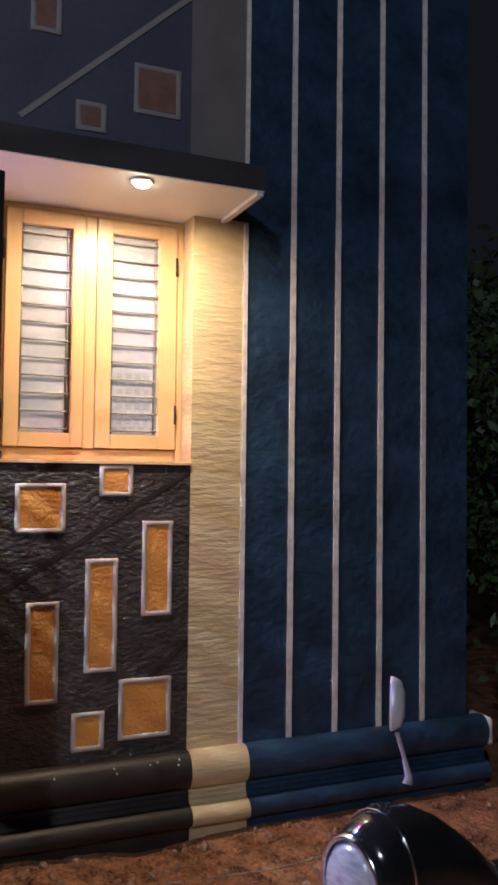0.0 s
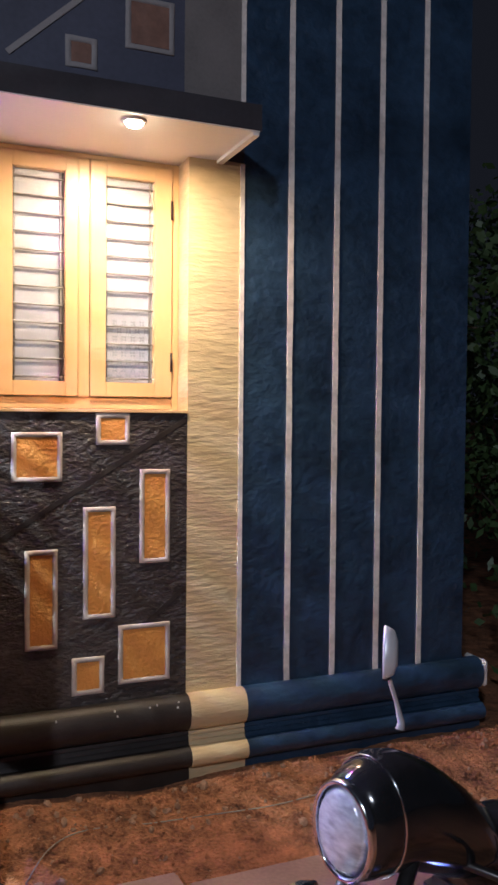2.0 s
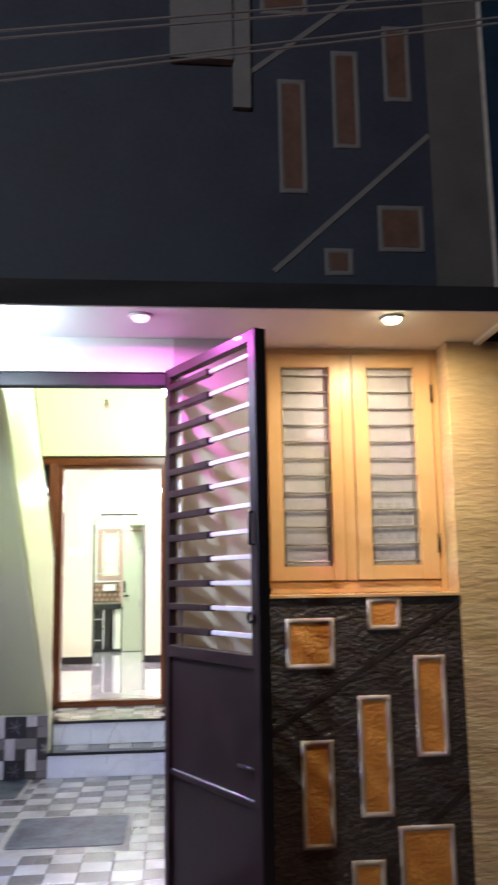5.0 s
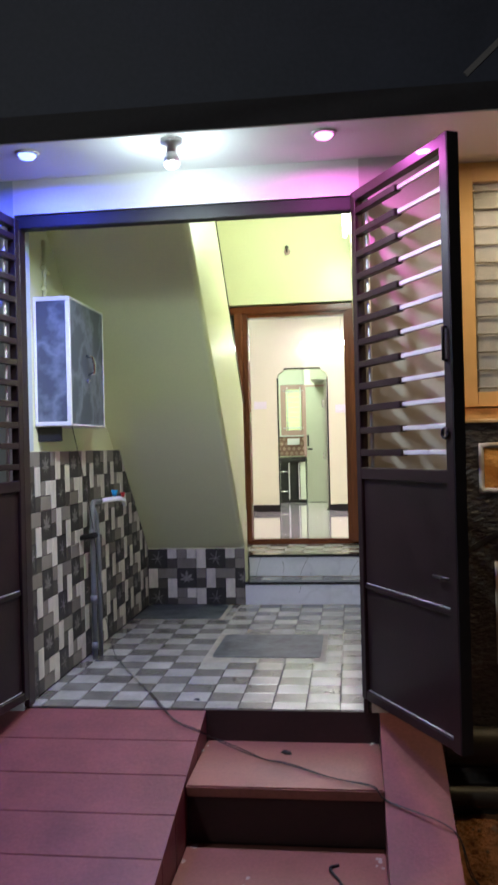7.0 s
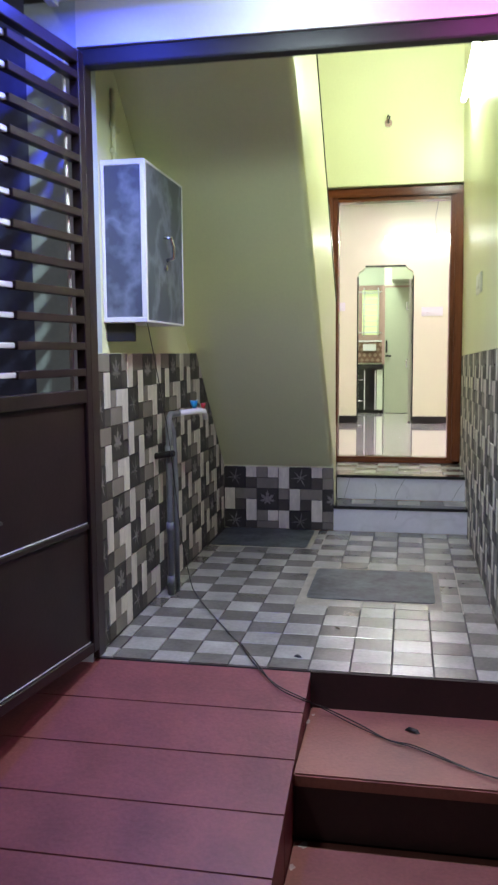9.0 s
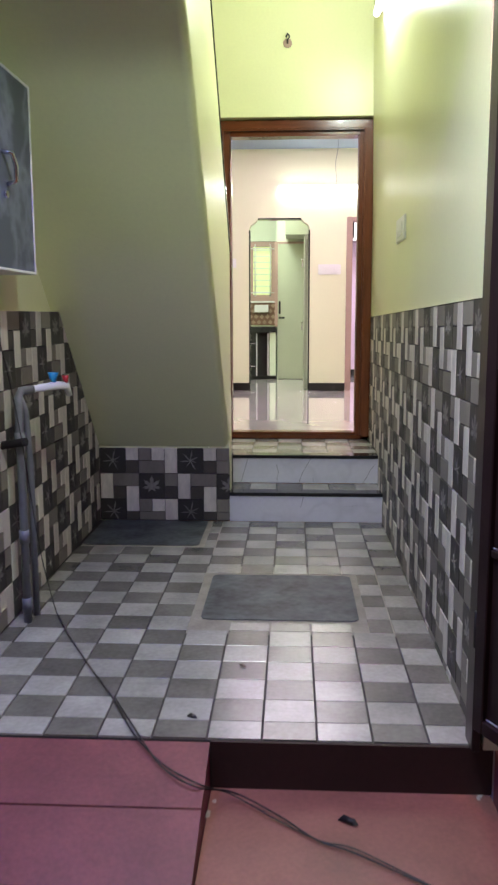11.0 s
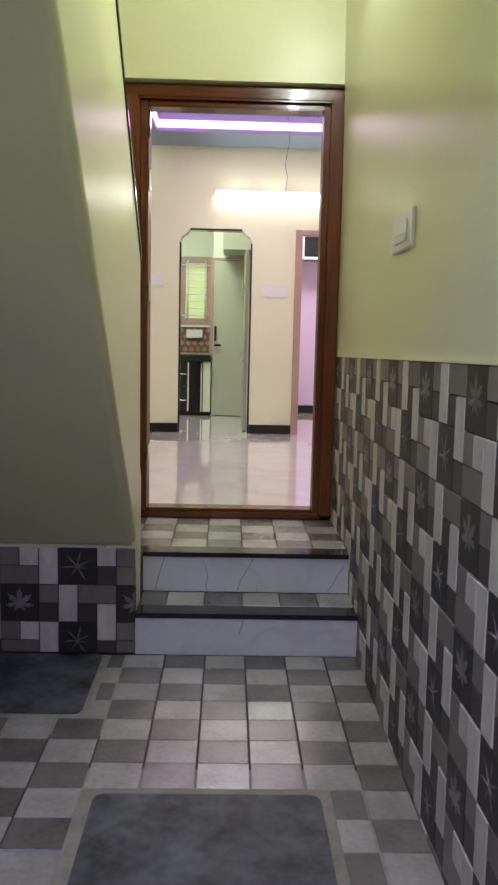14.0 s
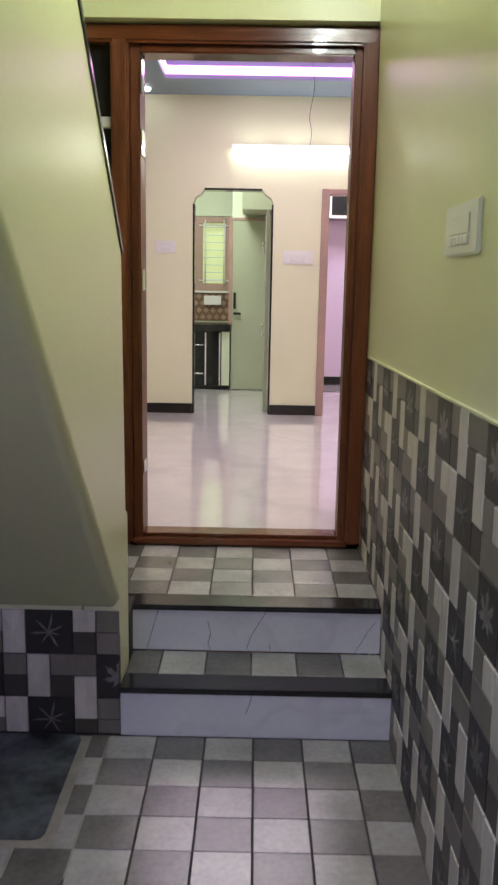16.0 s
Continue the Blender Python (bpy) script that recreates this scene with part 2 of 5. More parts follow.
LENSGLASS = mat("milky_lamp_glass", (0.62, 0.64, 0.68), 0.10, 0.35, 25, 34, 0.5, metal=0.35, coat=0.8, stretch=(1, 1, 2))
DARKGLASS = mat("dark_glass", (0.015, 0.015, 0.017), 0.06, 0.2, 4, 40, 0.0)
LEAF = mat("dark_green_leaf", (0.055, 0.095, 0.03), 0.5, 0.4, 6, 40, 0.1)
BARK = mat("bark", (0.10, 0.07, 0.05), 0.9, 0.3, 10, 40, 0.6)
KTILE = mat("brown_kitchen_tile", (0.16, 0.085, 0.055), 0.3, 0.2, 10, 40, 0.1, piece=0.2)
KTILE2 = mat("tan_kitchen_tile", (0.38, 0.27, 0.19), 0.3, 0.2, 10, 40, 0.1, piece=0.2)
# The kitchen pane shines by itself; no light is set behind it.
PANEGREEN = glow("glowing_green_pane", (0.72, 0.82, 0.42), 0.45)
LAMPWARM = glow("warm_lamp_face", (1.0, 0.80, 0.45), 22)
LAMPBLUE = glow("blue_lamp_face", (0.20, 0.26, 1.0), 4)
LAMPPINK = glow("pink_lamp_face", (1.0, 0.22, 0.76), 4)
LAMPCOOL = glow("bulb_face", (0.9, 0.98, 1.0), 26)
TUBE = glow("tube_face", (1.0, 0.99, 0.94), 22)
COVEPINK = glow("pink_led_strip", (1.0, 0.36, 0.90), 6)
COVETRAY = mat("white_tray_paint", (0.80, 0.74, 0.80), 0.5, 0.03, 2, 60, 0.02)


# ---- mesh helpers ----
def box(bm, x0, x1, y0, y1, z0, z1, bevel=0.0):
    v = [bm.verts.new(c) for c in ((x0, y0, z0), (x1, y0, z0), (x1, y1, z0), (x0, y1, z0), (x0, y0, z1), (x1, y0, z1), (x1, y1, z1), (x0, y1, z1))]
    faces = [bm.faces.new([v[i] for i in f]) for f in ((3, 2, 1, 0), (4, 5, 6, 7), (0, 1, 5, 4), (1, 2, 6, 5), (2, 3, 7, 6), (3, 0, 4, 7))]
    if bevel:
        bmesh.ops.bevel(bm, geom=list({e for f in faces for e in f.edges}), offset=bevel, segments=1 if bevel < 0.004 else 2, affect="EDGES")
    return bm


def tube(bm, points, radius, sides=10, closed=False):
    """A round bar along points; radius is one number or one for each point."""
    points = [Vector(p) for p in points]
    radii = radius if isinstance(radius, (list, tuple)) else [radius] * len(points)
    rings, side = [], None
    for i, p in enumerate(points):
        d = (points[min(i + 1, len(points) - 1)] - points[max(i - 1, 0)]).normalized()
        if side is None:
            side = d.orthogonal().normalized()
        side = (side - d * side.dot(d)).normalized()
        up = d.cross(side)
        rings.append([bm.verts.new(p + radii[i] * (math.cos(a) * side + math.sin(a) * up)) for a in (2 * math.pi * k / sides for k in range(sides))])
    for a, b in zip(rings, rings[1:]):
        for k in range(sides):
            f = bm.faces.new((a[k], a[(k + 1) % sides], b[(k + 1) % sides], b[k]))
            f.smooth = True
    bm.faces.new(rings[0][::-1])
    bm.faces.new(rings[-1])
    return bm


def smooth(points, n=6):
    """Points of a soft curve through the given ones."""
    p = [Vector(q) for q in points]
    p = [p[0]] + p + [p[-1]]
    out = []
    for a, b, c, d in zip(p, p[1:], p[2:], p[3:]):
        for k in range(n):
            u = k / n
            out.append(0.5 * (2 * b + (c - a) * u + (2 * a - 5 * b + 4 * c - d) * u * u + (3 * b - a - 3 * c + d) * u ** 3))
    return out + [p[-1]]


def loft(bm, rings, smooth=True, caps=True):
    """Skins closed rings of points, one after another."""
    made = [[bm.verts.new(p) for p in r] for r in rings]
    n = len(made[0])
    for a, b in zip(made, made[1:]):
        for k in range(n):
            bm.faces.new((a[k], a[(k + 1) % n], b[(k + 1) % n], b[k])).smooth = smooth
    if caps:
        bm.faces.new(made[0][::-1])
        bm.faces.new(made[-1])
    return bm


def prism(bm, outline, x0, x1, axis="x"):
    """An outline of two coordinates, pushed from x0 to x1 along an axis."""
    put = {"x": lambda a, b, c: (c, a, b), "y": lambda a, b, c: (a, c, b), "z": lambda a, b, c: (a, b, c)}[axis]
    lo, hi = ([bm.verts.new(put(a, b, c)) for a, b in outline] for c in (x0, x1))
    n = len(outline)
    bm.faces.new(lo[::-1])
    bm.faces.new(hi)
    for k in range(n):
        bm.faces.new((lo[k], lo[(k + 1) % n], hi[(k + 1) % n], hi[k]))
    return bm


def to_mesh(name, bm, *materials):
    bmesh.ops.recalc_face_normals(bm, faces=bm.faces)
    me = bpy.data.meshes.new(name)
    bm.to_mesh(me)
    bm.free()
    for m in materials:
        me.materials.append(m)
    return me


def part(name, bm, material, parent=None, label=""):
    ob = new(name, to_mesh(name, bm, material))
    if parent is not None:
        ob.parent = parent
    if label:
        ob["label"] = label
    return ob


def boxpart(name, dims, material, parent=None, label="", bevel=0.0):
    return part(name, box(bmesh.new(), *dims, bevel=bevel), material, parent, label)


def thing(name, label, category, at=(0, 0, 0), group="", kind=""):
    ob = new(name)
    ob.location = at
    return tagged(ob, label, category, group, kind)


def structure(name, boxes, material, label, category, bevel=0.0):
    bm = bmesh.new()
    for b in boxes:
        box(bm, *b, bevel=bevel)
    return tagged(part(name, bm, material), label, category, kind="structure")


# ---- ground ----
def spread(lo, hi, step, far):
    inner = [lo + i * step for i in range(int(round((hi - lo) / step)) + 1)]
    outer = [0.3, 1.0, 3.0, 10.0, 40.0, far]
    return [lo - o for o in reversed(outer)] + inner + [hi + o for o in outer]


GROUND = -0.52


def soil(x, y):
    """Height of the trodden earth, banked up against the house."""
    near = -3.7 < y < 0.1 and -2.5 < x < 4.4
    if not near:
        return GROUND
    bank = max(0.0, min(1.0, (y + 0.95) / 0.85))
    rough = noise.noise((x * 1.3, y * 1.3, 0)) + 0.6 * noise.noise((x * 4, y * 4, 3)) + 0.4 * noise.noise((x * 13, y * 13, 7)) + 0.2 * noise.noise((x * 31, y * 31, 2))
    return GROUND - 0.03 + 0.115 * bank * bank * (3 - 2 * bank) + 0.035 * rough


gx, gy = spread(-2.4, 4.2, 0.05, 300), spread(-3.6, 0.0, 0.05, 300)
bm = bmesh.new()
grid = []
for y in gy:
    row = []
    for x in gx:
        row.append(bm.verts.new((x, y, soil(x, y))))
    grid.append(row)
for a, b in zip(grid, grid[1:]):
    for k in range(len(a) - 1):
        bm.faces.new((a[k], a[k + 1], b[k + 1], b[k])).smooth = True
ground = tagged(part("ground", bm, SOIL), "rough red earth strewn with small stones", "ground", kind="structure")

def scatter(name, count, material, label, sizes, seed, deep):
    """Many small stones in one mesh, each a turned and squeezed icosahedron."""
    r = random.Random(seed)
    g = (1 + 5 ** 0.5) / 2
    ico = [Vector(v).normalized() for v in ((-1, g, 0), (1, g, 0), (-1, -g, 0), (1, -g, 0), (0, -1, g), (0, 1, g), (0, -1, -g), (0, 1, -g), (g, 0, -1), (g, 0, 1), (-g, 0, -1), (-g, 0, 1))]
    tri = [(0, 11, 5), (0, 5, 1), (0, 1, 7), (0, 7, 10), (0, 10, 11), (1, 5, 9), (5, 11, 4), (11, 10, 2), (10, 7, 6), (7, 1, 8), (3, 9, 4), (3, 4, 2), (3, 2, 6), (3, 6, 8), (3, 8, 9), (4, 9, 5), (2, 4, 11), (6, 2, 10), (8, 6, 7), (9, 8, 1)]
    verts, faces = [], []
    for _ in range(count):
        x, y = r.uniform(0.15, 4.0), -0.14 - abs(r.gauss(0, deep))
        q = r.choice(sizes) * r.uniform(0.7, 1.3)
        m = Matrix.LocRotScale((x, y, soil(x, y) + q * 0.25), Euler((r.random() * 3, r.random() * 3, r.random() * 3)), (q, q * r.uniform(0.55, 1), q * r.uniform(0.45, 0.8)))
        n = len(verts)
        verts += [tuple(m @ (v * r.uniform(0.8, 1.15))) for v in ico]
        faces += [(a + n, b + n, c + n) for a, b, c in tri]
    me = bpy.data.meshes.new(name)
    me.from_pydata(verts, [], faces)
    me.materials.append(material)
    return tagged(new(name, me), label, "stones", kind="stuff")


scatter("pebbles", 330, PEBBLE, "pale stones scattered over the red earth", (0.005, 0.006, 0.008, 0.011, 0.015, 0.022), 4, 0.26)
scatter("clods", 2600, SOIL, "crumbs of red earth", (0.004, 0.006, 0.008, 0.011, 0.016), 9, 0.34)
twine = thing("thin_wire", "thin tan wire lying on the red earth", "wire")
part("cord", tube(bmesh.new(), smooth([(x, y, soil(x, y) + 0.008) for x, y in ((0.50, -0.62), (0.62, -0.44), (0.78, -0.36), (1.05, -0.36), (1.35, -0.39), (1.62, -0.43), (1.9, -0.44))]), 0.003, 6), CEMENT, twine)

# the paved edge of the lane, in front of the earth strip
slab = thing("paving_slab_row", "worn pinkish concrete edge of the lane", "paving", kind="structure")
for i in range(7):
    boxpart("slab", (0.45 + i * 0.62, 1.06 + i * 0.62, -1.55 - 0.095 * i, -0.72 - 0.095 * i, GROUND - 0.08, GROUND + 0.02), ROADSLAB, slab, bevel=0.012)

# ---- house front ----
F = -0.03                      # face of the front wall
structure("wall_front_lower", [(1.325, 1.605, F, 0.16, GROUND - 0.1, 2.49)], CREAM, "cream textured plaster pier beside the window", "wall")
# The cream pier carried on up, greyed where the canopy lamps don't reach.
DIMCREAM = mat("dimmed_cream_plaster", (0.16, 0.145, 0.14), 0.7, 0.2, 5, 60, 0.3)
PL = -1.80                     # street side of the pier that carries the gate
# Navy plaster with the blue lamp's light worked into a lighter, bluer colour.
LITNAVY = mat("lamplit_navy_plaster", (0.07, 0.075, 0.16), 0.6, 0.3, 3, 30, 0.4)
FASCIA = mat("dark_canopy_paint", (0.030, 0.028, 0.034), 0.7, 0.3, 6, 50, 0.2)
# White paint made darker and cooler, since this pier stands in shade.
SHADEWHITE = mat("shaded_white_paint", (0.46, 0.51, 0.54), 0.6, 0.12, 4, 60, 0.15)
PIER = mat("pale_beige_paint", (0.50, 0.45, 0.44), 0.55, 0.08, 4, 60, 0.15)
structure("pier_gate", [(0.023, 0.42, F, 0.16, 0.0, 2.49), (0.056, 0.42, F, 0.16, GROUND - 0.1, 0.0)], PIER, "pale beige painted pier between gate and window", "wall")
structure("wall_front_black", [(0.42, 1.325, F, 0.16, GROUND - 0.1, 1.285)], BLACKP, "rough black plaster wall under the window", "wall")
structure("wall_front_blue", [(1.605, 2.93, F, 0.16, GROUND - 0.1, 6.2)], NAVY, "navy plaster wall with white vertical stripes", "wall")
structure("wall_front_upper", [(-4.2, 1.30, F, 0.16, 2.60, 6.2)], UPPER, "dark charcoal plaster of the upper storey", "wall")
structure("pier_upper", [(1.30, 1.605, F - 0.003, 0.16, 2.60, 6.2)], DIMCREAM, "cream plaster pier of the upper storey, greyed for the dark above the lamps", "wall")
structure("wall_front_left", [(-4.2, PL, F, 0.16, GROUND - 0.1, 2.60)], LITNAVY, "navy plaster wall beside the gate, lightened for the blue lamp", "wall")
structure("pier_left", [(PL, -1.60, F, 0.16, GROUND - 0.1, 2.49)], SHADEWHITE, "white painted pier that carries the gate, toned down for its shade", "wall")
structure("lintel", [(-1.60, 0.023, F, 0.16, 2.325, 2.49)], WHITE, "white painted lintel over the gate", "wall")
structure("canopy", [(-1.70, 1.50, -0.48, F, 2.492, 2.60), (PL, 1.605, F, 0.16, 2.492, 2.60)], FASCIA, "black painted concrete canopy over gate and window", "canopy")
structure("canopy_soffit", [(-1.695, 1.495, -0.475, F - 0.002, 2.486, 2.4915), (0.421, 1.324, F, 0.16, 2.487, 2.4915)], WHITE, "white painted underside of the canopy", "ceiling")
structure("drip_edge", [(1.462, 1.492, -0.47, F - 0.003, 2.470, 2.4855), (-1.692, -1.662, -0.47, F - 0.003, 2.470, 2.4855)], WHITE, "white drip edge at the canopy's ends", "trim")

structure("wall_house_side", [(2.77, 2.93, 0.161, 9.75, GROUND - 0.1, 6.2), (-4.2, -4.04, 0.161, 9.75, GROUND - 0.1, 6.2), (-4.04, 2.77, 9.62, 9.75, GROUND - 0.1, 6.2)], UPPER, "dark plaster side walls of the house", "wall")
structure("roof", [(-4.3, 3.0, -0.10, 9.85, 6.2, 6.36)], UPPER, "flat concrete roof slab of the house", "roof")

# stripes on the blue wall and the cream pier's bright edge
for sx in (1.855, 2.112, 2.372, 2.640):
    bm = bmesh.new()
    zs = [-0.06 + i * 0.16 for i in range(40)]
    loft(bm, [[(sx - 0.015 + 0.003 * noise.noise((sx * 9, z * 5, 1)), F - 0.007, z), (sx + 0.015 + 0.003 * noise.noise((sx * 9, z * 5, 8)), F - 0.007, z), (sx + 0.013, F + 0.004, z), (sx - 0.013, F + 0.004, z)] for z in zs], smooth=False)
    tagged(part("stripe", bm, STRIPE), "white raised plaster stripe on the navy wall", "stripe", group="stripes of the blue wall", kind="structure")
structure("pier_edge", [(1.585, 1.607, F - 0.006, F + 0.002, -0.05, 2.485)], STRIPE, "white edge line of the cream pier", "trim")
structure("pier_edge_upper", [(1.585, 1.607, F - 0.010, F + 0.002, 2.61, 6.2)], STRIPE, "white edge line of the upper pier", "trim")


def plinth(name, x0, x1, material, label, proud=0.0):
    """A moulded base: two rolls with a hollow between."""
    outline = [(F + 0.01, -0.05)]
    outline += [(F - 0.02 - proud - 0.065 * math.sin(a), -0.135 + 0.085 * math.cos(a)) for a in (math.pi * k / 22 for k in range(23))]
    outline += [(F - 0.035 - proud, -0.222), (F - 0.04 - proud, -0.238), (F - 0.03 - proud, -0.242), (F - 0.045 - proud, -0.262), (F - 0.035 - proud, -0.266), (F - 0.05 - proud, -0.285)]
    outline += [(F - 0.05 - proud - 0.055 * math.sin(a), -0.335 + 0.05 * math.cos(a)) for a in (math.pi * k / 16 for k in range(17))]
    outline += [(F - 0.045 - proud, GROUND - 0.12), (F + 0.01, GROUND - 0.12)]
    return tagged(part(name, prism(bmesh.new(), outline, x0, x1), material), label, "plinth", kind="structure")


plinth("plinth_black", 0.42, 1.327, SMOOTHBLACK, "black moulded plinth under the window wall")
for sx, a in ((0.965, 0.75), (0.975, 1.05), (1.13, 0.8), (1.165, 0.72), (1.27, 0.7), (1.262, 1.0), (0.70, 0.9)):
    bm = bmesh.new()
    bmesh.ops.create_icosphere(bm, subdivisions=1, radius=0.007)
    bmesh.ops.scale(bm, vec=(0.7, 0.4, 1.1), verts=bm.verts)
    bmesh.ops.translate(bm, vec=(sx, F - 0.02 - 0.065 * math.sin(a), -0.135 + 0.085 * math.cos(a)), verts=bm.verts)
    part("paint_speck", bm, STRIPE, bpy.data.objects["plinth_black"], "splash of white paint")
plinth("plinth_cream", 1.327, 1.612, CREAM, "cream moulded foot of the pier", 0.006)
plinth("plinth_blue", 1.612, 3.02, NAVY, "navy moulded plinth with chipped end")
plinth("plinth_pier", 0.34, 0.42, SMOOTHBLACK, "black moulded foot of the gate pier", 0.004)
boxpart("plinth_end", (3.02, 3.045, F - 0.085, F + 0.1, -0.20, -0.055), STRIPE, None, bevel=0.01)
tagged(bpy.data.objects["plinth_end"], "chipped white end of the plinth roll", "plinth", kind="structure")


def framed_square(x0, x1, z0, z1, inner, border, label, group, edge=0.023, y=F):
    t = thing("plaster_panel", label, "wall panel", (0.5 * (x0 + x1), y, z0), group)
    cx, w, h = 0.5 * (x0 + x1), 0.5 * (x1 - x0), z1 - z0
    rim = []
    steps_x, steps_z = max(4, int(2 * w / 0.03)), max(4, int(h / 0.03))
    walk_round = [(-1 + 2 * i / steps_x, -1) for i in range(steps_x)] + [(1, -1 + 2 * i / steps_z) for i in range(steps_z)] + [(1 - 2 * i / steps_x, 1) for i in range(steps_x)] + [(-1, 1 - 2 * i / steps_z) for i in range(steps_z)]
    for inset, y in ((0.0, 0.002), (0.0, -0.004), (0.003, -0.0075), (edge - 0.003, -0.0075), (edge, -0.002)):
        loop = []
        for a, b in walk_round:
            jx, jz = (0.0022 * noise.noise((a * 5 + x0 * 31, b * 5 + z0 * 17, q)) for q in (1 + inset * 90, 7 + inset * 90))
            loop.append((a * (w - inset) + jx, y, h / 2 + b * (h / 2 - inset) + jz))
        rim.append(loop)
    bm = loft(bmesh.new(), rim, smooth=True, caps=False)
    part("border", bm, border, t, "pale raised border")
    bm = bmesh.new()
    n, k = max(3, int(2 * w / 0.02)), max(3, int(h / 0.02))
    pts = [[bm.verts.new((-w + edge + (2 * w - 2 * edge) * i / n, -0.004 + 0.0022 * noise.noise((cx * 7 + i * 0.35, j * 0.35, z0 * 9)), edge + (h - 2 * edge) * j / k)) for i in range(n + 1)] for j in range(k + 1)]
    for a, b in zip(pts, pts[1:]):
        for i in range(n):
            bm.faces.new((a[i], a[i + 1], b[i + 1], b[i])).smooth = True
    part("centre", bm, inner, t)
    return t


SQUARES = [(0.889, 1.045, 1.138, 1.282), (0.517, 0.738, 0.975, 1.196), (1.094, 1.240, 0.586, 1.024), (0.832, 0.981, 0.344, 0.856), (0.574, 0.718, 0.224, 0.672), (0.995, 1.243, 0.028, 0.304), (0.782, 0.930, 0.000, 0.172)]
for x0, x1, z0, z1 in SQUARES:
    framed_square(x0, x1, z0, z1, ORANGE, BAND, "orange plaster panel with white border on the black wall", "panels under the window")
# Same panels as below; orange and border darkened for the unlit upper storey.
DIMORANGE = mat("dimmed_orange_plaster", (0.20, 0.105, 0.075), 0.6, 0.25, 14, 45, 0.5)
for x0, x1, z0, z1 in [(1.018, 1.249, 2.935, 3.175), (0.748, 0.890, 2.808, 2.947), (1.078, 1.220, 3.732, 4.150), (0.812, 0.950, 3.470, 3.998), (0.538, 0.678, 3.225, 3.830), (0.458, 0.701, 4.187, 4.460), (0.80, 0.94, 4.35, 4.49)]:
    framed_square(x0, x1, z0, z1, DIMORANGE, DULLBAND, "orange plaster panel with white border, both dimmed for the dark upper storey", "panels of the upper storey", 0.026)


def diagonal(x0, z0, x1, z1, width, material, label, depth=0.006):
    d = Vector((x1 - x0, 0, z1 - z0)).normalized()
    n = Vector((-d.z, 0, d.x)) * width / 2
    a, b = Vector((x0, 0, z0)), Vector((x1, 0, z1))
    out = [((p + s).x, (p + s).z) for p, s in ((a, -n), (b, -n), (b, n), (a, n))]
    return tagged(part("diagonal_band", prism(bmesh.new(), out, F - depth, F + 0.002, "y"), material), label, "band", kind="structure")


diagonal(0.43, 0.70, 1.315, 1.255, 0.022, SMOOTHBLACK, "smooth black diagonal band in the rough plaster", 0.0025)
diagonal(0.84, 0.06, 1.315, 0.46, 0.022, SMOOTHBLACK, "smooth black diagonal band in the rough plaster", 0.0025)
diagonal(0.501, 2.825, 1.297, 3.556, 0.026, DULLBAND, "grey diagonal band on the upper wall")
diagonal(0.402, 3.860, 1.130, 4.446, 0.026, DULLBAND, "grey diagonal band on the upper wall")
structure("upper_balcony", [(0.005, 0.312, F - 0.05, F + 0.01, 3.895, 6.19), (0.313, 0.402, F - 0.03, F + 0.01, 3.655, 6.19)], DULLBAND, "dull grey plaster surround on the upper storey", "wall")


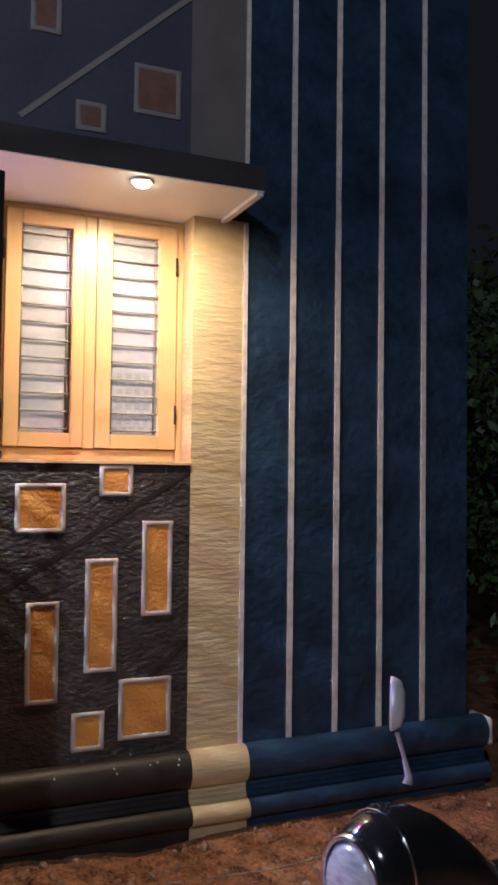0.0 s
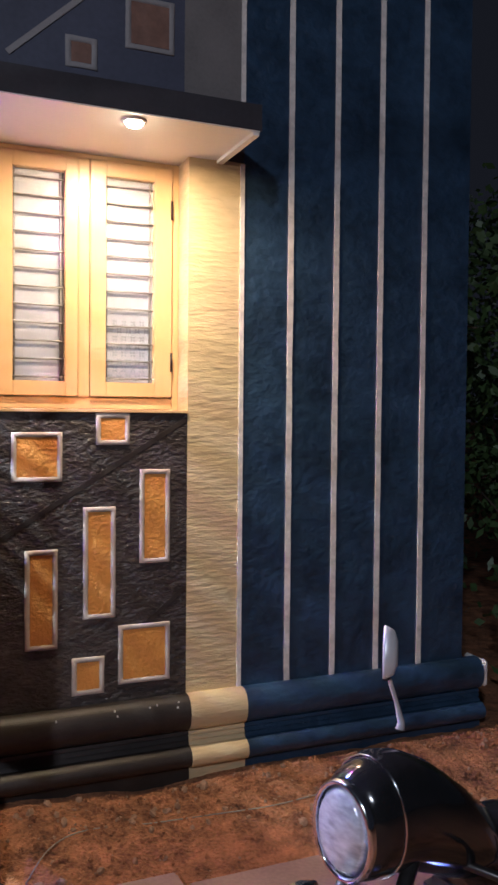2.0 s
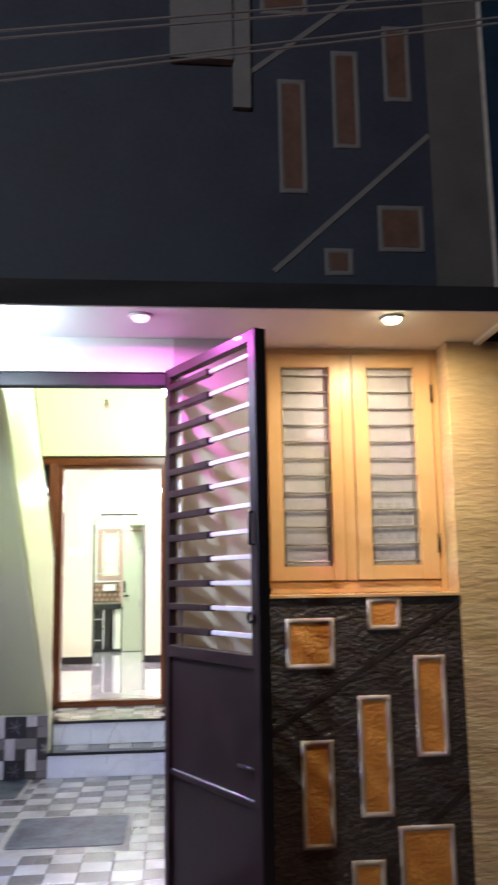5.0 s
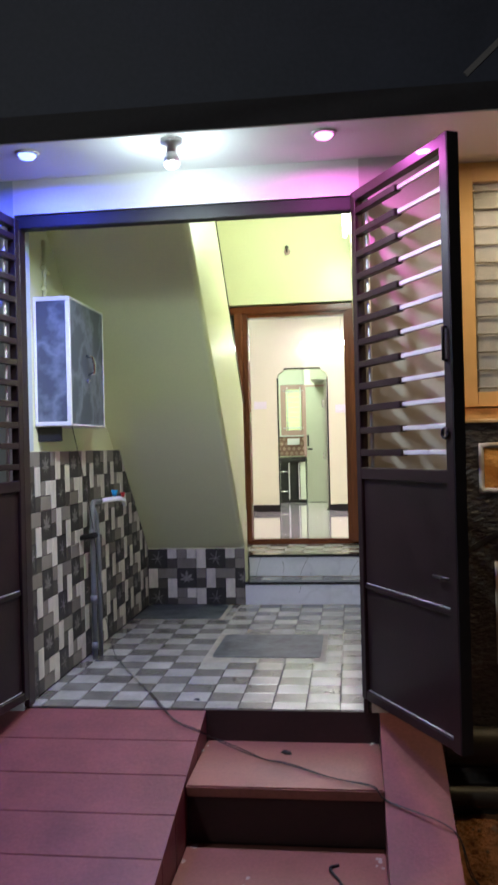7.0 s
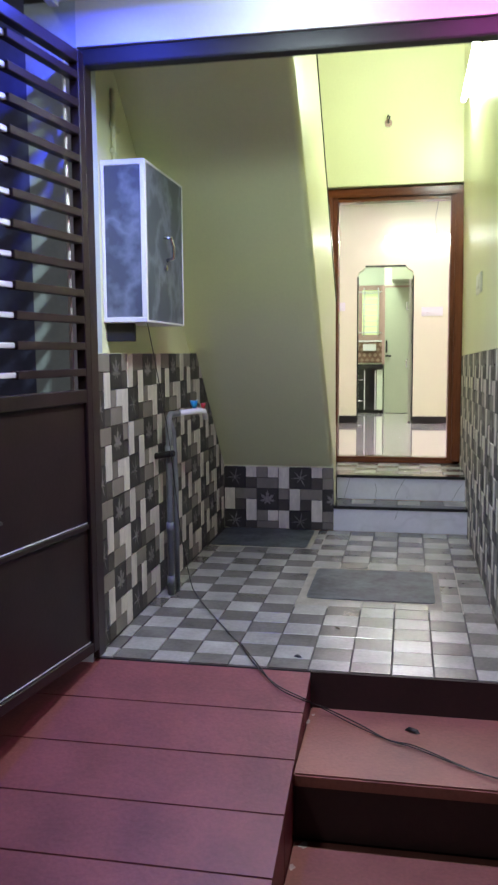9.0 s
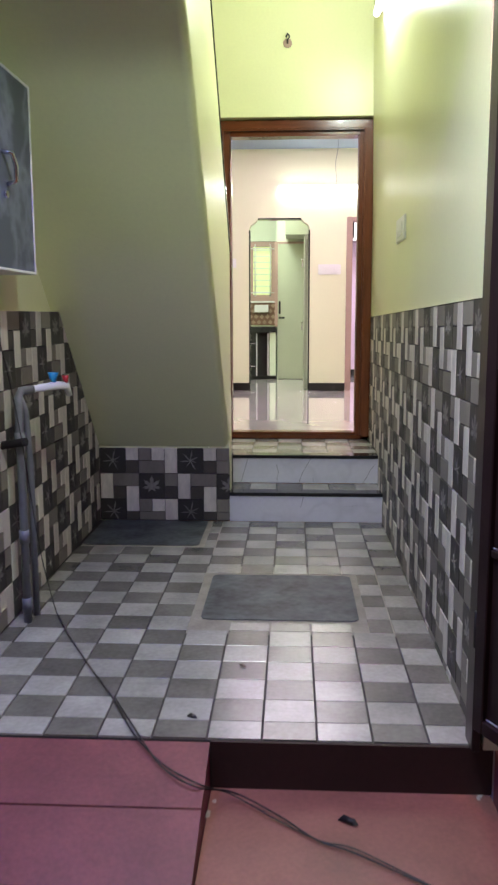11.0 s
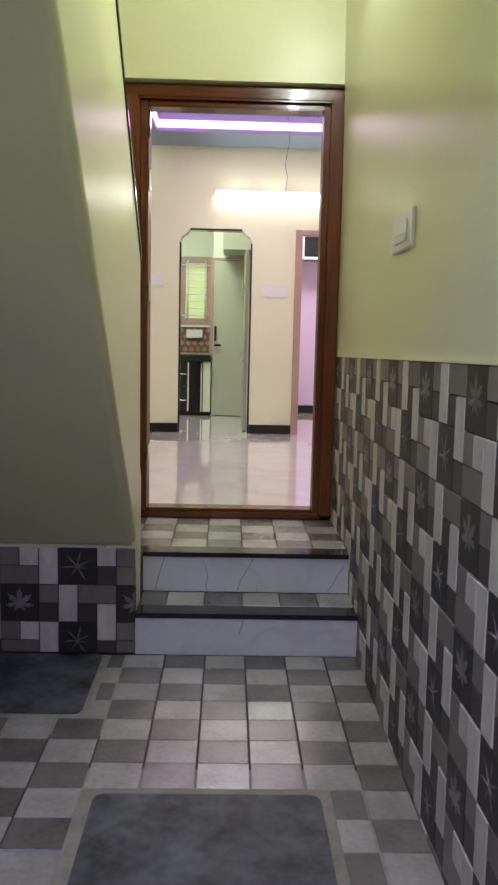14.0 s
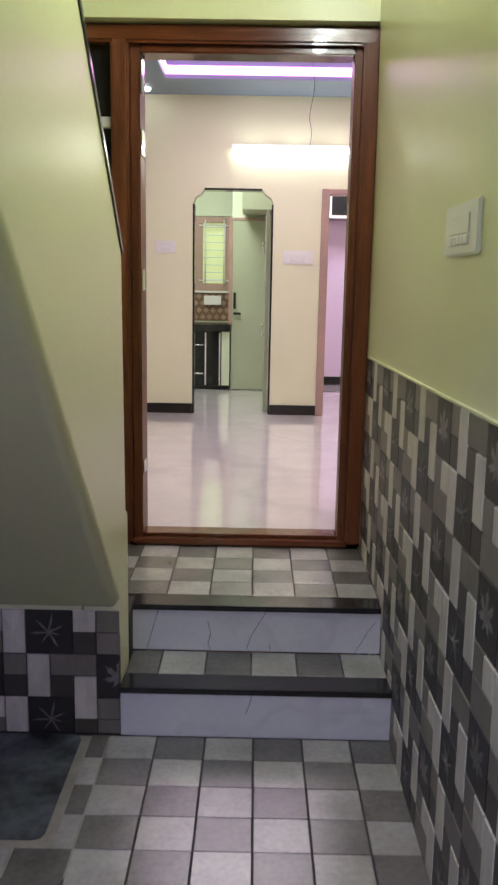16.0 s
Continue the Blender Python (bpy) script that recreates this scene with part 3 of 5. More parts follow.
# ---- front window ----
def front_window():
    t = thing("window_front", "yellow-painted double window with frosted panes and dark bars", "window", (0, 0, 1.29), kind="structure")
    y0 = 0.12
    bm = bmesh.new()
    for b in ((0.42, 0.468, y0, 0.16, 0.0, 1.196), (1.290, 1.325, y0, 0.16, 0.0, 1.196), (0.468, 1.290, y0, 0.16, 1.172, 1.196), (0.468, 1.290, y0, 0.16, 0.011, 0.066), (0.835, 0.888, y0 - 0.008, 0.16, 0.066, 1.172)):
        box(bm, *b, bevel=0.004)
    part("window_frame", bm, YELLOWWOOD, t)
    for x0, x1, g0, g1, hinge in ((0.470, 0.832, 0.540, 0.774, 0.462), (0.891, 1.287, 0.964, 1.200, 1.284)):
        bm = bmesh.new()
        for b in ((x0, g0, y0 - 0.018, y0 + 0.03, 0.070, 1.168), (g1, x1, y0 - 0.018, y0 + 0.03, 0.070, 1.168), (g0, g1, y0 - 0.018, y0 + 0.03, 1.100, 1.168), (g0, g1, y0 - 0.018, y0 + 0.03, 0.070, 0.138)):
            box(bm, *b, bevel=0.004)
        sash = part("sash", bm, YELLOWWOOD, t)
        boxpart("pane", (g0, g1, y0 - 0.006, y0 - 0.003, 0.138, 1.100), CLEAR, sash).visible_shadow = False
        boxpart("film", (g0, g1, y0 + 0.024, y0 + 0.028, 0.138, 1.100), FILMPANE, sash, "whitish frosted film")
        if x0 > 0.8:
            bm = bmesh.new()
            for row in range(8):
                for col in range(5):
                    px, pz = g0 + 0.03 + 0.044 * col + 0.022 * (row % 2), 0.165 + 0.037 * row
                    if px > g1 - 0.02:
                        continue
                    for q in range(4):
                        a = math.pi / 2 * q + math.pi / 4
                        c, d = Vector((px + 0.010 * math.cos(a), 0, pz + 0.010 * math.sin(a))), Vector((math.cos(a), 0, math.sin(a)))
                        e = Vector((-d.z, 0, d.x))
                        bm.faces.new([bm.verts.new((v.x, y0 + 0.0235, v.z)) for v in (c - d * 0.008, c + e * 0.005, c + d * 0.008, c - e * 0.005)])
            part("etched_flowers", bm, ETCH, sash, "grey floral print on the film")
        for i in range(12):
            z = 0.158 + i * 0.0823
            part("bar", tube(bmesh.new(), [(g0, y0 + 0.010, z), (g1, y0 + 0.010, z)], 0.0045, 6), BARGREY, sash)
        for xx in (g0 + 0.008, g1 - 0.016):
            part("bar", tube(bmesh.new(), [(xx, y0 + 0.016, 0.138), (xx, y0 + 0.016, 1.100)], 0.005, 6), BARGREY, sash)
        for z in (0.24, 0.97):
            part("hinge", tube(bmesh.new(), [(hinge, y0 - 0.02, z - 0.045), (hinge, y0 - 0.02, z + 0.045)], 0.006, 8), STEELBROWN, sash)
    boxpart("window_sill", (0.42, 1.325, F - 0.012, 0.16, -0.005, 0.010), YELLOWWOOD, t, "bright narrow sill", 0.002)
    part("ring", tube(bmesh.new(), [(0.435 + 0.018 * math.cos(a), F - 0.02, 0.03 + 0.018 * math.sin(a)) for a in (2 * math.pi * k / 12 for k in range(13))], 0.005, 6), STEELBLACK, t, "black iron ring")
    return t


front_window()
structure("wall_behind_window", [(0.40, 1.33, 0.165, 0.20, 1.2, 2.5)], HALLWALL, "plain wall behind the window", "wall")


def downlight(x, y, face, label):
    t = thing("downlight", label, "lamp", (x, y, SOFFIT), "lamps under the canopy")
    rim = [[(r * math.cos(a), r * math.sin(a), z) for a in (2 * math.pi * k / 20 for k in range(20))] for r, z in ((0.052, -0.0045), (0.050, -0.012), (0.036, -0.014), (0.034, -0.007))]
    part("rim", loft(bmesh.new(), rim), WHITEPL, t)
    dome = [[(r * math.cos(a), r * math.sin(a), z) for a in (2 * math.pi * k / 20 for k in range(20))] for r, z in ((0.036, -0.0075), (0.038, -0.016), (0.030, -0.027), (0.014, -0.033))]
    part("lens", loft(bmesh.new(), dome), face, t, "glowing round lens")


downlight(0.965, -0.39, LAMPWARM, "round warm white lamp, lit, in the canopy")
downlight(-1.39, -0.37, LAMPBLUE, "round blue lamp, lit, in the canopy")
downlight(-0.12, -0.37, LAMPPINK, "round pink lamp, lit, in the canopy")

bulb = thing("light_bulb", "white bulb, lit, in a holder under the canopy", "lamp", (-0.75, -0.41, SOFFIT), "lamps under the canopy")
ring = lambda r, z, n=20: [(r * math.cos(a), r * math.sin(a), z) for a in (2 * math.pi * k / n for k in range(n))]
part("holder", loft(bmesh.new(), [ring(0.045, -0.0045), ring(0.045, -0.02), ring(0.022, -0.03), ring(0.020, -0.06)]), WHITEPL, bulb)
part("collar", loft(bmesh.new(), [ring(0.022, -0.061), ring(0.032, -0.085), ring(0.033, -0.105)]), WHITEPL, bulb)
part("globe", loft(bmesh.new(), [ring(0.032, -0.106), ring(0.031, -0.112), ring(0.024, -0.119), ring(0.010, -0.123)]), LAMPCOOL, bulb, "glowing globe")


# ---- gate ----
def gate_leaf(hinge, direction, label, side):
    """Built along +x from the hinge, its face to -y, then turned."""
    L, H, B = 0.765, 2.25, 0.075
    t = thing("gate_leaf", label, "gate", group="leaves of the gate")
    bm = bmesh.new()
    for b in ((0, 0.04, -0.02, 0.02, B, H + B), (L - 0.05, L, -0.025, 0.025, B, H + B), (0.04, L - 0.05, -0.02, 0.02, H + B - 0.045, H + B), (0.04, L - 0.05, -0.02, 0.02, B, B + 0.04), (0.04, L - 0.05, -0.02, 0.02, 1.05, 1.10)):
        box(bm, *b, bevel=0.003)
    part("frame", bm, STEELBROWN, t)
    boxpart("edge_plate", (L + 0.0005, L + 0.004, -0.024, 0.024, B + 0.002, H + B - 0.002), STEELBLACK, t)
    for z0, z1 in ((B + 0.04, 0.566), (0.586, 1.05)):
        boxpart("sheet", (0.04, L - 0.05, -0.004, 0.004, z0, z1), STEELBROWN, t)
    boxpart("mid_rail", (0.04, L - 0.05, -0.014, 0.014, 0.566, 0.586), STEELBROWN, t, bevel=0.002)
    for z in (0.590, B + 0.044):
        part("weld_line", tube(bmesh.new(), [(0.045, -0.008, z), (L - 0.055, -0.008, z)], 0.0022, 6), SILVER, t, "bright worn line")
        part("weld_line", tube(bmesh.new(), [(0.045, 0.008, z), (L - 0.055, 0.008, z)], 0.0022, 6), SILVER, t, "bright worn line")
    n, split = 12, (0.385 if side > 0 else 0.475)
    for i in range(n):
        z = 1.165 + i * (2.235 - 1.165) / (n - 1)
        boxpart("slat", (0.04, split, *sorted((-0.020 * side, 0.014 * side)), z - 0.014, z + 0.014), STEELBROWN, t, "brown flat bar", 0.002)
        boxpart("rod", (split - 0.03, L - 0.05, *sorted((-0.008 * side, 0.008 * side)), z - 0.009, z + 0.009), SILVER, t, "silver square rod", 0.002)
    part("upright", tube(bmesh.new(), [(0.075, 0.021 * side, 1.10), (0.075, 0.021 * side, H + B - 0.045)], 0.008, 8), SILVER, t, "silver upright rod")
    for z in (0.35, 1.95):
        part("hinge", tube(bmesh.new(), [(-0.012, 0, z - 0.05), (-0.012, 0, z + 0.05)], 0.012, 10), STEELBLACK, t)
    yy = -0.03 * side
    part("handle", tube(bmesh.new(), [(L - 0.03, yy * 0.8, 1.50), (L - 0.03, yy * 1.3, 1.50), (L - 0.03, yy * 1.3, 1.62), (L - 0.03, yy * 0.8, 1.62)], 0.006, 8), STEELBLACK, t)
    part("latch_ring", tube(bmesh.new(), [(L - 0.045 + 0.018 * math.cos(a), yy, 1.235 + 0.018 * math.sin(a)) for a in (2 * math.pi * k / 12 for k in range(13))], 0.006, 6), STEELBLACK, t)
    part("bolt", tube(bmesh.new(), [(L - 0.16, yy * 0.7, 0.70), (L - 0.05, yy * 0.7, 0.70)], 0.007, 8), DARKSTEEL, t)
    t.matrix_world = pose(*hinge, 0, 0, direction)
    return t


gate_leaf((0.0, -0.045, 0.0), math.degrees(math.atan2(-0.678, 0.345)), "brown steel gate leaf with silver bars, standing open", 1)
gate_leaf((-1.585, -0.045, -0.03), math.degrees(math.atan2(-0.72, -0.10)), "brown steel gate leaf with silver bars, standing open", -1)
structure("gate_head", [(-1.60, 0.0, -0.02, 0.05, 2.262, 2.322)], STEELBLACK, "brown steel beam over the gate", "beam", 0.004)
structure("gate_post", [(-1.60, -1.575, -0.025, 0.05, 0.0, 2.262), (-0.012, 0.012, F - 0.012, 0.045, 0.0, 2.262)], STEELBROWN, "brown steel post of the gate", "post", 0.003)

# ---- ramp and steps before the gate ----
ramp = thing("ramp", "red oxide cement ramp of five grooved bands", "ramp", kind="structure")
edges = [0.0, -0.235, -0.468, -0.700, -0.925, -1.16, -1.42, -1.70, -2.02]
for a, b in zip(edges, edges[1:]):
    za, zb = -0.010 + 0.248 * a, -0.010 + 0.248 * b
    bm = bmesh.new()
    prism(bm, [(a - 0.004, za), (b + 0.004, zb), (b + 0.004, GROUND - 0.1), (a - 0.004, GROUND - 0.1)], -2.7, -0.735)
    part("band", bm, REDOXIDE, ramp)
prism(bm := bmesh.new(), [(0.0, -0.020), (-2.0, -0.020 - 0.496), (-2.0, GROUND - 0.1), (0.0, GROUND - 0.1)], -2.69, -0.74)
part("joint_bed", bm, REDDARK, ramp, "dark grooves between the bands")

steps = thing("entrance_steps", "red oxide cement steps with dark risers", "steps", kind="structure")
for z, y0, y1 in ((-0.145, 0.0, -0.52), (-0.385, -0.49, -1.06)):
    boxpart("tread", (-0.732, 0.055, y1, y0, z - 0.045, z), REDTREAD, steps, "worn red cement tread", 0.006)
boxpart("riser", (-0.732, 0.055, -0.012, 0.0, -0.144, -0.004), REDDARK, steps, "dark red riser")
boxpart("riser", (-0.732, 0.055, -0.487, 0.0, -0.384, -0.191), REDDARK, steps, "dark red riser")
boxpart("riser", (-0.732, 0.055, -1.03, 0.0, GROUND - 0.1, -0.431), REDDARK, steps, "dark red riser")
bm = bmesh.new()
prism(bm, [(-0.03, 0.0), (-1.25, -0.46), (-1.25, GROUND - 0.1), (-0.03, GROUND - 0.1)], 0.056, 0.31)
part("stringer", bm, REDOXIDE, steps, "sloping red side of the steps")

chips = random.Random(12)
CHIP = mat("bare_cement_chip", (0.42, 0.36, 0.33), 0.8, 0.3, 30, 90, 0.4)
for cx, cy, cz, k in ((0.035, -0.60, -0.3845, 5), (-0.70, -0.56, -0.3845, 3), (-0.715, -0.10, -0.1445, 3), (0.03, -0.04, -0.1445, 4), (-0.45, -0.72, -0.3845, 2)):
    bm = bmesh.new()
    for _ in range(k):
        px, py, r0 = cx + chips.uniform(-0.02, 0.015), cy + chips.uniform(-0.09, 0.05), chips.uniform(0.005, 0.016)
        bm.faces.new([bm.verts.new((min(px + r0 * chips.uniform(0.5, 1) * math.cos(a), 0.05), py + 1.6 * r0 * chips.uniform(0.5, 1) * math.sin(a), cz + 0.001)) for a in (2 * math.pi * q / 8 for q in range(8))])
    part("chipped_paint", bm, CHIP, steps, "chipped patch of bare cement")

# ---- passage shell ----
XL, XR = -1.60, 0.022            # left and right wall faces
SKEW = 0.013                     # the tiled left dado widens the passage towards the stair
structure("floor_passage", [(XL - 0.05, XR + 0.02, 0.0, 2.52, -0.30, -0.006)], GROUT, "tiled passage floor in light and dark grey checks", "floor")
# the right wall leans in a little above the tiles
prism(bm := bmesh.new(), [(XR, -0.3), (0.16, -0.3), (0.16, 3.60), (-0.014, 3.60), (XR - 0.002, 1.25), (XR, 1.0)], 0.161, 3.40, "y")
tagged(part("wall_passage_right", bm, GREEN), "pale green painted passage wall over a tiled dado", "wall", kind="structure")
structure("wall_passage_left", [(XL - 0.20, XL - 0.055, 0.161, 3.40, -0.3, 3.60)], GREEN, "pale green painted passage wall over a tiled dado", "wall")
structure("wall_door", [(XL - 0.15, 0.16, 3.40, 3.60, 2.447, 3.60), (XL - 0.20, -1.55, 3.40, 3.60, 0.0, 2.447), (XR - 0.005, 0.16, 3.40, 3.60, 0.0, 2.447)], GREEN, "pale green wall round the teak doorway", "wall")
structure("ceiling_passage", [(XL - 0.20, 0.16, 0.161, 3.60, 3.60, 3.75)], WHITE, "white passage ceiling", "ceiling")

# stair over the passage: sloping underside, side wall, coping
sl = lambda y: 0.39 + (2.57 - y) * 0.99
ROUND, SX = 0.035, -0.868
prism(bm := bmesh.new(), [(2.52, sl(2.52)), (0.165, sl(0.165)), (0.165, sl(0.165) + 0.10), (2.52, sl(2.52) + 0.10)], XL - 0.055, SX - ROUND)
tagged(part("stair_underside", bm, GREEN), "pale green sloping underside of the stair", "stair", kind="structure")
# the side wall, its lower edge rounded over into the underside
prism(bm := bmesh.new(), [(2.525, 0.0), (2.525, sl(2.525) + 0.05), (0.165, sl(0.165) + 0.05), (0.165, 3.595), (0.455, 3.595), (2.63, 1.545), (2.66, 0.72), (2.70, 0.70), (2.70, 0.0)], SX - 0.117, SX)
down = Vector((0, -0.99, -1)).normalized()
arcs = []
for y in (0.165, 2.525):
    heart = Vector((SX - ROUND, y, sl(y))) - down * ROUND
    arcs.append([bm.verts.new(heart + Vector((1, 0, 0)) * ROUND * math.cos(a) + down * ROUND * math.sin(a)) for a in (math.pi / 2 * k / 10 for k in range(11))])
for k in range(10):
    bm.faces.new((arcs[0][k], arcs[1][k], arcs[1][k + 1], arcs[0][k + 1])).smooth = True
tagged(part("stair_side", bm, GREEN), "pale green side wall of the stair", "stair", kind="structure")
prism(bm := bmesh.new(), [(0.455, 3.597), (2.632, 1.547), (2.644, 1.558), (0.467, 3.608)], -0.992, -0.862)
tagged(part("stair_coping", bm, GRANITE), "thin dark coping on the stair wall", "coping", kind="structure")
structure("wall_stair_foot", [(XL - 0.05, -0.99, 2.526, 2.60, 0.0, 0.62)], GREEN, "pale green foot of the stair", "wall")
structure("wall_under_stair", [(XL - 0.04, -0.872, 2.508, 2.524, 0.0, 0.422)], GROUT, "low tiled wall under the stair", "wall")

# two steps up to the door
door_steps = thing("door_steps", "two white marble steps with black granite nosings", "steps", kind="structure")
for y0, y1, z in ((2.50, 2.78, 0.172), (2.78, 3.60, 0.345)):
    boxpart("riser", (-0.866, XR - 0.004, y0 + 0.002, y0 + 0.02, z - 0.172, z - 0.02), MARBLE, door_steps, "white marble riser with dark veins")
    boxpart("nosing", (-0.868, XR - 0.004, y0 - 0.008, y0 + 0.10, z - 0.02, z), GRANITE, door_steps, "polished black granite edge", 0.004)
    boxpart("core", (-0.866, XR - 0.004, y0 + 0.02, y1, z - 0.172, z - 0.021), GROUT, door_steps)
for y, line in ((2.782, [(-0.775, 0.323), (-0.79, 0.27), (-0.815, 0.18)]), (2.782, [(-0.60, 0.285), (-0.588, 0.24), (-0.598, 0.20), (-0.59, 0.178)]), (2.782, [(-0.393, 0.322), (-0.412, 0.29), (-0.445, 0.23), (-0.462, 0.178)]),
                (2.782, [(-0.005, 0.29), (-0.035, 0.25), (-0.05, 0.215), (-0.075, 0.176)]), (2.782, [(-0.38, 0.20), (-0.375, 0.178)]), (2.502, [(-0.44, 0.145), (-0.448, 0.11), (-0.458, 0.085)]), (2.502, [(-0.20, 0.09), (-0.12, 0.10), (-0.04, 0.092)])):
    bm = bmesh.new()
    for (xa, za), (xb, zb) in zip(line, line[1:]):
        v = [bm.verts.new((xx, y - 0.0006, zz)) for xx, zz in ((xa - 0.0016, za), (xa + 0.0016, za), (xb + 0.0012, zb), (xb - 0.0012, zb))]
        bm.faces.new(v)
    part("vein", bm, VEIN, door_steps, "dark vein in the marble")
boxpart("core", (-1.55, -0.867, 2.72, 3.60, 0.0, 0.335), GROUT, door_steps)


def floor_piece(sx, sy, material):
    bm = bmesh.new()
    box(bm, -sx / 2, sx / 2, -sy / 2, sy / 2, -0.010, 0.0)
    top = [f for f in bm.faces if f.normal.z > 0.5 or all(v.co.z > -0.001 for v in f.verts)]
    bmesh.ops.bevel(bm, geom=list({e for f in top for e in f.edges}), offset=0.0008, segments=1, affect="EDGES")
    return to_mesh("tile", bm, material)


# ---- door frame, door and hall ----
def main_door():
    t = thing("door_main", "varnished teak doorway with moulded frame and side light", "door", (0, 0, 0.345), kind="structure")

    def rail(name, outline_axis, a, b, dims, material):
        return boxpart(name, dims, material, t, bevel=0.006)

    top = 2.085
    y0, y1 = 3.45, 3.60
    boxpart("jamb", (-0.048, XR - 0.006, y0, y1, 0, top), TEAK, t, bevel=0.008)
    boxpart("jamb_stop", (-0.078, -0.048, y0 + 0.035, y1, 0, top - 0.03), TEAK, t, bevel=0.006)
    boxpart("jamb", (-1.035, -0.965, y0, y1, 0, top), TEAK, t, bevel=0.010)
    boxpart("jamb_stop", (-0.965, -0.924, y0 + 0.035, y1 + 0.055, 0, top - 0.03), TEAK, t, bevel=0.006)
    boxpart("jamb", (-1.55, -1.48, y0, y1, 0, top), TEAK, t, bevel=0.008)
    boxpart("head", (-1.48, XR - 0.006, y0 - 0.002, y1, top - 0.055, top + 0.012), TEAKH, t, bevel=0.010)
    boxpart("head_stop", (-0.924, -0.078, y0 + 0.035, y1, top - 0.085, top - 0.055), TEAKH, t, bevel=0.006)
    boxpart("threshold", (-0.965, XR - 0.006, y0 + 0.0, y1, 0.0, 0.028), TEAKH, t, bevel=0.008)
    boxpart("threshold_step", (-0.965, -0.048, y0 + 0.04, y1 - 0.004, 0.029, 0.042), TEAKH, t, bevel=0.005)
    boxpart("side_rail", (-1.48, -1.035, y0 + 0.03, y1, 0.0, 0.12), TEAKH, t, bevel=0.006)
    boxpart("side_rail", (-1.48, -1.035, y0 + 0.03, y1, 1.72, 1.76), SILVER, t, "pale cross bar", 0.006)
    boxpart("side_glass", (-1.48, -1.035, y0 + 0.07, y0 + 0.078, 0.12, top - 0.055), DARKGLASS, t, "dark side light")
    leaf = part("door_leaf", prism(bmesh.new(), [(-0.975, 3.66), (-1.00, 3.69), (-1.60, 4.29), (-1.63, 4.26), (-1.03, 3.66)], 0.015, 2.02, "z"), TEAK, t, "open teak door leaf")
    for z, h in ((0.30, 0.06), (1.08, 0.09), (1.62, 0.10), (1.86, 0.13)):
        boxpart("bolt_plate", (-0.9235, -0.918, 3.50, 3.58, z, z + h), CHROME, t, "chrome bolt", 0.003)
    return t


main_door()
Z = 0.345
HX0, HX1, HY = -2.6, 1.3, 7.16
structure("floor_hall", [(HX0, HX1, 3.602, 9.6, 0.2, Z)], HALLFLOOR, "polished white hall floor", "floor")
AX0, AX1 = -0.99, -0.322
DX0, DX1 = 0.145, 0.95
structure("wall_hall_far", [(HX0, AX0, HY, HY + 0.12, Z, 3.0), (AX1, DX0 - 0.065, HY, HY + 0.12, Z, 3.0), (AX0, AX1, HY, HY + 0.12, 2.235, 3.0), (DX0 - 0.065, HX1, HY, HY + 0.12, 2.245, 3.0), (DX1 + 0.065, HX1, HY, HY + 0.12, Z, 2.245)], HALLWALL, "cream painted hall wall with an arched opening", "wall")
structure("wall_hall_left", [(HX0 - 0.1, HX0, 3.6, 9.6, Z, 3.3)], HALLWALL, "cream painted hall wall", "wall")
structure("wall_hall_right", [(HX1, HX1 + 0.1, 3.6, 9.6, Z, 3.3)], HALLWALL, "cream painted hall wall", "wall")
structure("wall_hall_near", [(HX0, -1.56, 3.602, 3.70, Z, 3.3), (0.001, HX1, 3.602, 3.70, Z, 3.3), (-1.56, 0.001, 3.602, 3.70, 2.44, 3.3)], HALLWALL, "cream painted hall wall", "wall")
for sgn, xc in ((1, AX0), (-1, AX1)):
    prism(bm := bmesh.new(), [(xc, 2.236), (xc + sgn * 0.095, 2.236), (xc + sgn * 0.07, 2.195), (xc + sgn * 0.02, 2.165), (xc, 2.11)], HY, HY + 0.12, "y")
    tagged(part("arch_corner", bm, HALLWALL), "stepped corner of the arched opening", "trim", kind="structure")
structure("arch_edge", [(AX0 - 0.002, AX0 + 0.012, HY - 0.004, HY + 0.118, Z, 2.11), (AX1 - 0.012, AX1 + 0.002, HY - 0.004, HY + 0.118, Z, 2.11), (AX0 + 0.095, AX1 - 0.095, HY - 0.004, HY + 0.118, 2.222, 2.238)], GRANITE, "dark granite lining of the opening", "trim")
structure("baseboard", [(HX0, AX0 - 0.003, HY - 0.012, HY - 0.001, Z, Z + 0.085), (AX1 + 0.003, DX0 - 0.066, HY - 0.012, HY - 0.001, Z, Z + 0.085)], SKIRT, "black skirting along the hall wall", "baseboard")
# ceiling with a lit tray
TX0, TX1, TY0, TY1, CZ = -1.16, 0.9, 4.2, 6.62, 2.965
structure("ceiling_hall", [(HX0, TX0, 3.70, HY, CZ, 3.3), (TX1, HX1, 3.70, HY, CZ, 3.3), (TX0, TX1, 3.70, TY0, CZ, 3.3), (TX0, TX1, TY1, HY, CZ, 3.3)], CEILBLUE, "blue-grey false ceiling with a tray", "ceiling")
structure("ceiling_tray", [(TX0 - 0.1, TX1 + 0.1, TY0 - 0.1, TY1 + 0.1, 3.14, 3.2)], COVETRAY, "pale raised tray of the ceiling", "ceiling")
cove = thing("cove_light", "pink light strip round the ceiling tray", "lamp")
